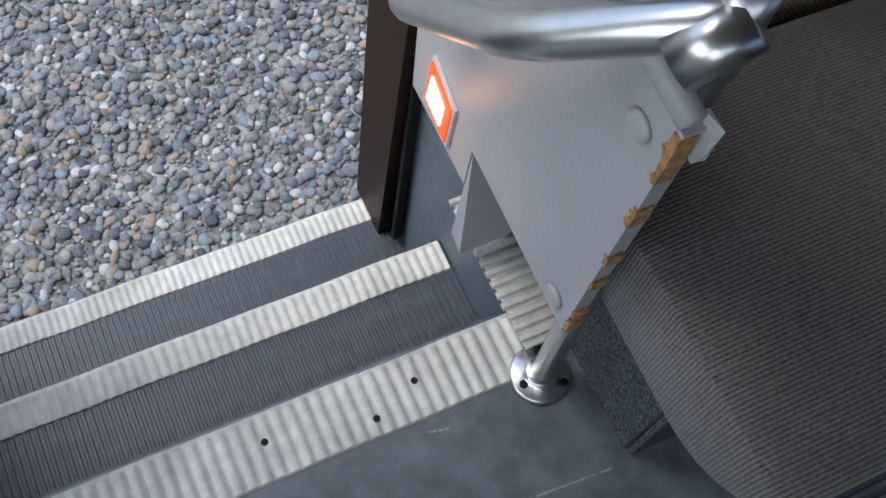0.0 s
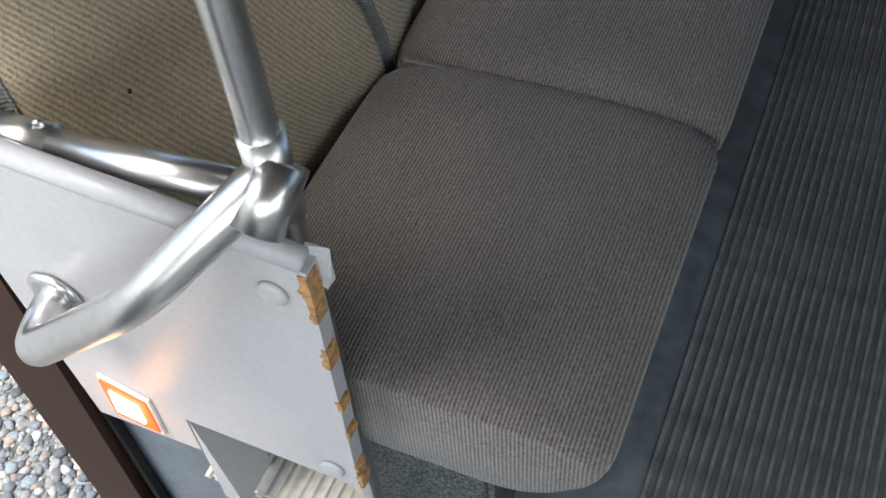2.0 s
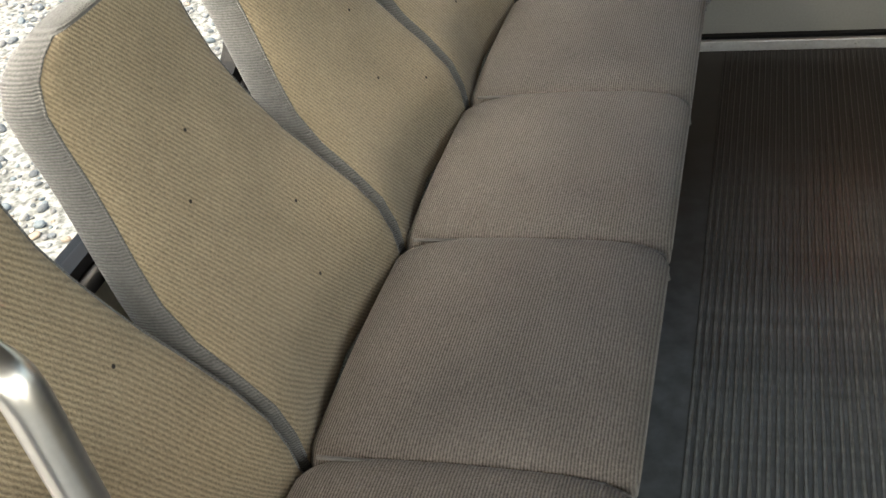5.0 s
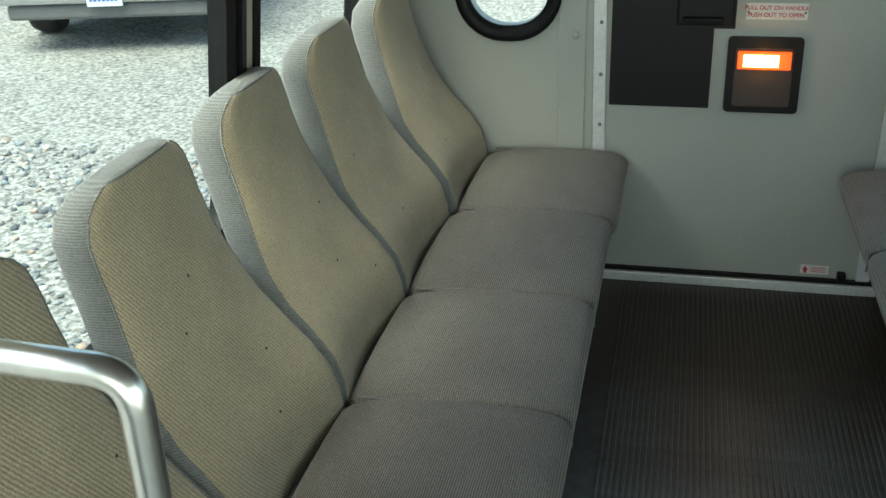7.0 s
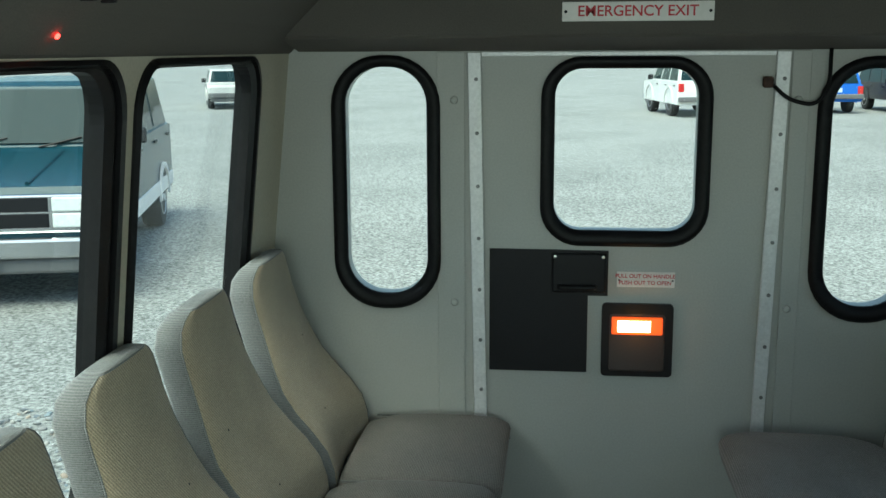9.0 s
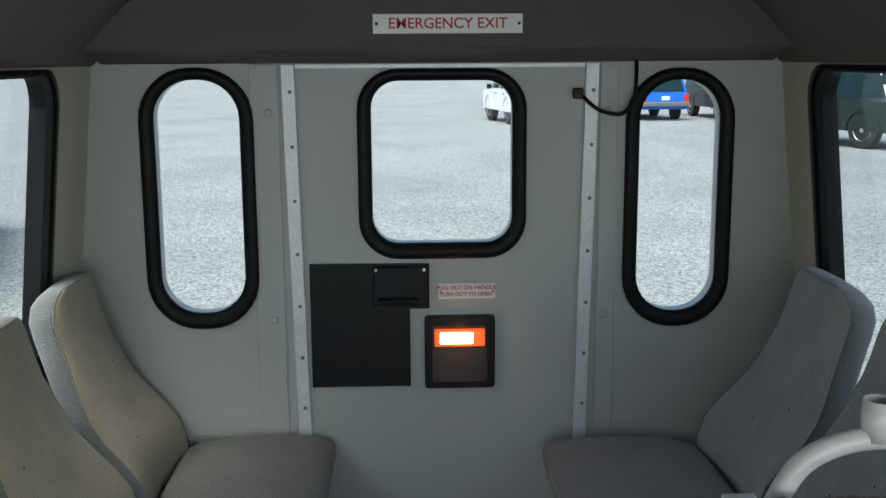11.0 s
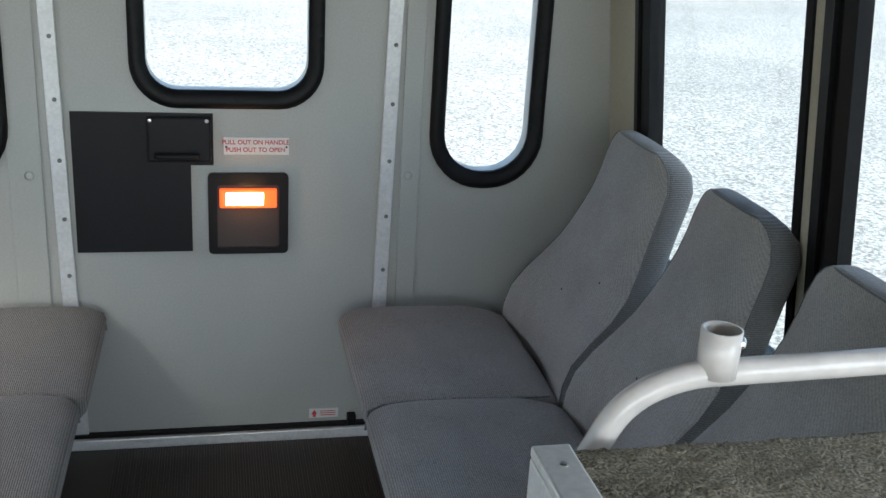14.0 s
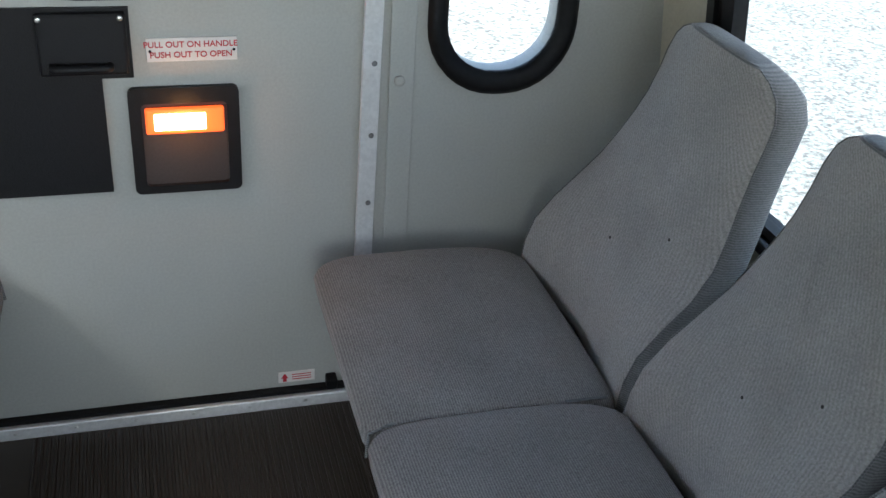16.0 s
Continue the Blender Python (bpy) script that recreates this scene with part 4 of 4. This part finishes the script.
        part("grille_badge", plate([(-0.1, -0.02), (-0.03, -0.02), (-0.03, -0.035), (0.03, -0.035), (0.03, -0.02), (0.1, -0.02), (0.1, 0.02), (0.03, 0.02), (0.03, 0.035), (-0.03, 0.035), (-0.03, 0.02), (-0.1, 0.02)], [], 0.02, lambda x, z, d: (x, -0.062 + d, (g0 + g1) / 2 + 0.005 + z)), SIGN, v)
        for k in range(2):
            part("wiper", tube([(-0.55 + 0.72 * k, cab0 - 0.03, belt + 0.0), (-0.15 + 0.72 * k, cab0 + 0.06, belt + 0.09)], 0.012, 6), BLACK, v)
        for s in (-0.35, 0.35):
            part("hood_crease", tube([(s, 0.2, hood + 0.0), (s * 1.2, cab0 - 0.14, belt - 0.035)], 0.02, 8), body_mat, v)
        pl = part("number_plate", box(-0.155, 0.155, -0.15, -0.135, 0.42, 0.575, 0.004), PLATE, v, "pale blue number plate")
        for k in range(7):
            part("plate_mark", box(-0.13 + 0.037 * k, -0.105 + 0.037 * k, -0.1535, -0.1505, 0.465, 0.53), PLATEINK, pl)
    # rear
    part("rear_bumper", box(-w / 2 + 0.02, w / 2 - 0.02, L - 0.05, L + 0.14, 0.5, 0.66, 0.03), CHROME if bed else BUMPER, v)
    for s in (-1, 1):
        xs = s * (w / 2 - 0.11)
        part("tail_lamp", box(xs - 0.09, xs + 0.09, L - 0.1, L + 0.012, belt - 0.33, belt - 0.06, 0.015), TAIL, v, "red tail lamp")
    part("rear_plate", box(-0.15, 0.15, L + 0.005, L + 0.016, 0.72, 0.86, 0.003), PLATE, v)
    if bed:
        part("tailgate", box(-w / 2 + 0.22, w / 2 - 0.22, L - 0.005, L + 0.02, 0.7, belt - 0.03, 0.008), body_mat, v)
        part("bed_recess", box(-w / 2 + 0.14, w / 2 - 0.14, cab1 + 0.08, L - 0.1, belt - 0.01, belt + 0.004), BLACK, v)
    return v


GREENP, NAVY = paint("dark_blue_green_paint", (0.008, 0.04, 0.055)), paint("charcoal_green_paint", (0.018, 0.026, 0.024))
BLUE, SILVER, WHITEP, DARK = paint("bright_blue_paint", (0.02, 0.12, 0.5)), paint("silver_paint", (0.5, 0.5, 0.48)), paint("white_paint", (0.75, 0.75, 0.73)), paint("dark_grey_paint", (0.03, 0.03, 0.034))
vehicle("dark blue-green utility wagon with chrome grille and pale lower trim", "utility wagon", GREENP, (-5.1, 5.52, GROUND), 13.9, 1.98, 5.3, 1.06, 1.9, 1.27, 1.5, 5.1, lower=SIGN)
vehicle("dark green pickup truck with open bed", "pickup truck", NAVY, (10.0, 26.3, GROUND), 205, 1.95, 5.4, 1.1, 1.85, 1.15, 1.4, 3.4, bed=True, wheel=0.44)
vehicle("bright blue parked hatchback", "hatchback car", BLUE, (8.7, 37.9, GROUND), 186, 1.75, 4.2, 0.95, 1.5, 0.98, 0.95, 4.05, wheel=0.33)
vehicle("dark grey parked estate car with bright wheels", "estate car", DARK, (12.0, 33.1, GROUND), 5, 1.8, 4.6, 0.95, 1.6, 1.0, 1.0, 4.4, wheel=0.37)
vehicle("white parked off-road car", "off-road car", WHITEP, (3.8, 35.95, GROUND), 190, 1.9, 4.4, 1.1, 1.85, 1.15, 1.1, 4.2, wheel=0.45)
vehicle("white parked pickup truck", "pickup truck", WHITEP, (17.0, 37.5, GROUND), 205, 1.95, 5.4, 1.1, 1.85, 1.15, 1.4, 3.4, bed=True, wheel=0.42)
vehicle("dark grey parked saloon car", "saloon car", DARK, (20.3, 34.8, GROUND), 200, 1.8, 4.6, 0.95, 1.48, 0.98, 1.2, 4.2, wheel=0.33)
vehicle("silver parked saloon car", "saloon car", SILVER, (-12.5, 36, GROUND), 20, 1.8, 4.6, 0.95, 1.48, 0.98, 1.2, 4.2, wheel=0.33)
# white shuttle bus, its rear end towards us
sb = thing("shuttle_bus", "white shuttle bus with a black rear bumper", "bus", at=(10.55, 10.6, GROUND), rz=-10)
part("body", box(0.0, 6.5, -1.15, 1.15, 0.62, 2.95, 0.08, 3), WHITEP, sb)
part("rear_bumper", box(-0.14, 0.12, -1.16, 1.16, 0.42, 0.66, 0.04), BLACK, sb, "black rear bumper")
part("rear_window", box(-0.012, 0.01, -0.5, 0.5, 1.75, 2.5, 0.03), CARGLASS, sb)
for s in (-1, 1):
    part("tail_lamp", box(-0.014, 0.01, s * 1.03 - 0.05, s * 1.03 + 0.05, 0.9, 1.15, 0.01), TAIL, sb)
    part("turn_signal", disc((-0.012, s * 0.75, 0.8), (-1, 0, 0), 0.06, 0.02), AMBER, sb)
    for x in (1.5, 5.3):
        ringb = lambda r, dy: [(x + r * math.cos(2 * math.pi * k / 26), s * 1.0 + dy, 0.4 + r * math.sin(2 * math.pi * k / 26)) for k in range(26)]
        wh = part("wheel", loft([ringb(0.25, -0.13), ringb(0.38, -0.13), ringb(0.4, -0.08), ringb(0.4, 0.08), ringb(0.38, 0.13), ringb(0.25, 0.13)]), TYRE, sb)
        part("rim", loft([ringb(0.24, s * 0.11), ringb(0.2, s * 0.13), ringb(0.1, s * 0.08), ringb(0.05, s * 0.1)]), RIM, wh)
part("door_seam", box(-0.004, 0.002, -0.42, -0.41, 0.7, 2.7), BLACK, sb)
part("door_handle", box(-0.03, 0.0, 0.3, 0.42, 1.2, 1.25, 0.006), BLACK, sb)
part("plate_holder", box(-0.014, 0.0, -0.2, 0.2, 0.95, 1.1, 0.005), SIGN, sb)
# pale blue shed
SHED = material("pale_blue_siding", (0.38, 0.5, 0.62), 0.6, grain=0.08, scale=12, blotch=0.15, blotch_scale=0.8)
sh = thing("blue_shed", "pale blue metal-sided building with low roof", "building", at=(29.5, 35.5, GROUND), rz=-25)
part("wall", box(-5, 9, -4, 4, 0, 4.2), SHED, sh)
for k in range(28):
    part("siding_rib", box(-4.9 + 0.5 * k, -4.82 + 0.5 * k, -4.03, -4.0, 0.05, 4.15), SHED, sh)
part("roof", loft([[(x, -4.4, 4.15), (x, 0, 5.3), (x, 4.4, 4.15), (x, 4.4, 4.3), (x, 0, 5.45), (x, -4.4, 4.3)] for x in (-5.3, 9.3)]), material("grey_metal_roof", (0.35, 0.36, 0.38), 0.5, 0.3, grain=0.1, scale=5), sh)
part("door", box(-3.2, -0.2, -4.06, -4.005, 0.05, 3.2, 0.01), WHITEP, sh)
LEAF = random_tint("shrub_leaves", [(0.05, 0.11, 0.03), (0.07, 0.14, 0.04), (0.04, 0.09, 0.03), (0.09, 0.15, 0.05)])
rng = np.random.default_rng(3)
for bx, by in ((24.0, 34.0), (21.4, 28.0)):
    bush = thing("shrub", "small green shrub by the blue building", "shrub", "shrubs", at=(bx, by, GROUND))
    part("trunk", tube([(0, 0, 0), (0.03, 0.02, 0.25), (0.0, 0.05, 0.55)], 0.04, 8), WOOD, bush)
    vs, fs = [], []
    for k in range(500):
        d = rng.normal(size=3)
        d /= np.linalg.norm(d)
        c = d * rng.uniform(0.3, 0.75) * np.array([1, 1, 0.75]) + np.array([0, 0, 0.65])
        a, b2 = rng.normal(size=3) * 0.06, rng.normal(size=3) * 0.06
        i = len(vs)
        vs += [tuple(c - a), tuple(c + b2), tuple(c + a), tuple(c - b2)]
        fs.append((i, i + 1, i + 2, i + 3))
    me = bpy.data.meshes.new("crown")
    me.from_pydata(vs, [], fs)
    me.materials.append(LEAF)
    new("crown", me).parent = bush
    bush.scale = (0.5, 0.5, 0.5)

# ---------- underside of our own bus ----------
tagged(link("underbody", box(-0.6, 1.1, FRONT + 0.1, -0.05, -0.5, -0.062, 0.02), BLACK), "black underbody of the bus", "underbody", kind="structure")
for x, s in ((-0.9, -1), (0.95, 1)):
    for y in (-0.9, -3.75):
        rw = lambda r, dx: [(x + dx, y + r * math.cos(2 * math.pi * k / 26), GROUND + 0.38 + r * math.sin(2 * math.pi * k / 26)) for k in range(26)]
        wt = thing("road_wheel", "black road wheel under the bus floor", "wheel", "road wheels")
        part("tyre", loft([rw(0.24, -0.1), rw(0.36, -0.1), rw(0.38, -0.06), rw(0.38, 0.06), rw(0.36, 0.1), rw(0.24, 0.1)]), TYRE, wt)
        part("rim", loft([rw(0.235, s * 0.09), rw(0.2, s * 0.1), rw(0.1, s * 0.06), rw(0.05, s * 0.08)]), RIM, wt)

# ---------- ground ----------
bm = bmesh.new()
vs = [bm.verts.new((x, y, GROUND)) for x, y in ((-600, -600), (600, -600), (600, 600), (-600, 600))]
bm.faces.new(vs)
gr = tagged(link("ground", bm, GRAVEL), "grey gravel parking lot", "ground", kind="structure")
ico = bmesh.new()
bmesh.ops.create_icosphere(ico, subdivisions=2, radius=1.0)
iv = np.array([v.co[:] for v in ico.verts])
itri = np.array([[v.index for v in f.verts] for f in ico.faces])
ico.free()
rng = np.random.default_rng(11)


def pebbles(count, x0, x1, y0, y1, lo, hi):
    out, tri = [], []
    for k in range(count):
        r = lo + (hi - lo) * rng.random() ** 2.6
        shape = np.array([1.0, rng.uniform(0.62, 0.95), rng.uniform(0.4, 0.7)]) * r
        p = np.sign(iv) * np.abs(iv) ** rng.uniform(0.75, 1.0) * (1 + 0.12 * np.sin(iv[:, [1, 2, 0]] * rng.uniform(1.5, 3.5, 3) + rng.uniform(0, 6, 3)))
        a, t = rng.uniform(0, 6.28), rng.normal(0, 0.25)
        rot = np.array([[math.cos(a), -math.sin(a), 0], [math.sin(a), math.cos(a), 0], [0, 0, 1]]) @ np.array([[math.cos(t), 0, math.sin(t)], [0, 1, 0], [-math.sin(t), 0, math.cos(t)]])
        c = np.array([rng.uniform(x0, x1), rng.uniform(y0, y1), GROUND + r * rng.uniform(0.05, 0.45)])
        tri.append(itri + len(out) * len(iv))
        out.append((p * shape) @ rot.T + c)
    return np.concatenate(out), np.concatenate(tri)


for nm, args in (("gravel_near", (23000, -2.25, -1.08, -3.25, -1.4, 0.004, 0.0155)), ("gravel_far", (4500, -4.6, -1.1, -1.4, 3.0, 0.01, 0.03))):
    pv, pt = pebbles(*args)
    me = bpy.data.meshes.new(nm)
    me.from_pydata(pv.tolist(), [], pt.tolist())
    me.materials.append(STONE)
    me.polygons.foreach_set("use_smooth", [True] * len(me.polygons))
    tagged(new(nm, me), "rounded grey and brown river pebbles", "gravel", kind="stuff")
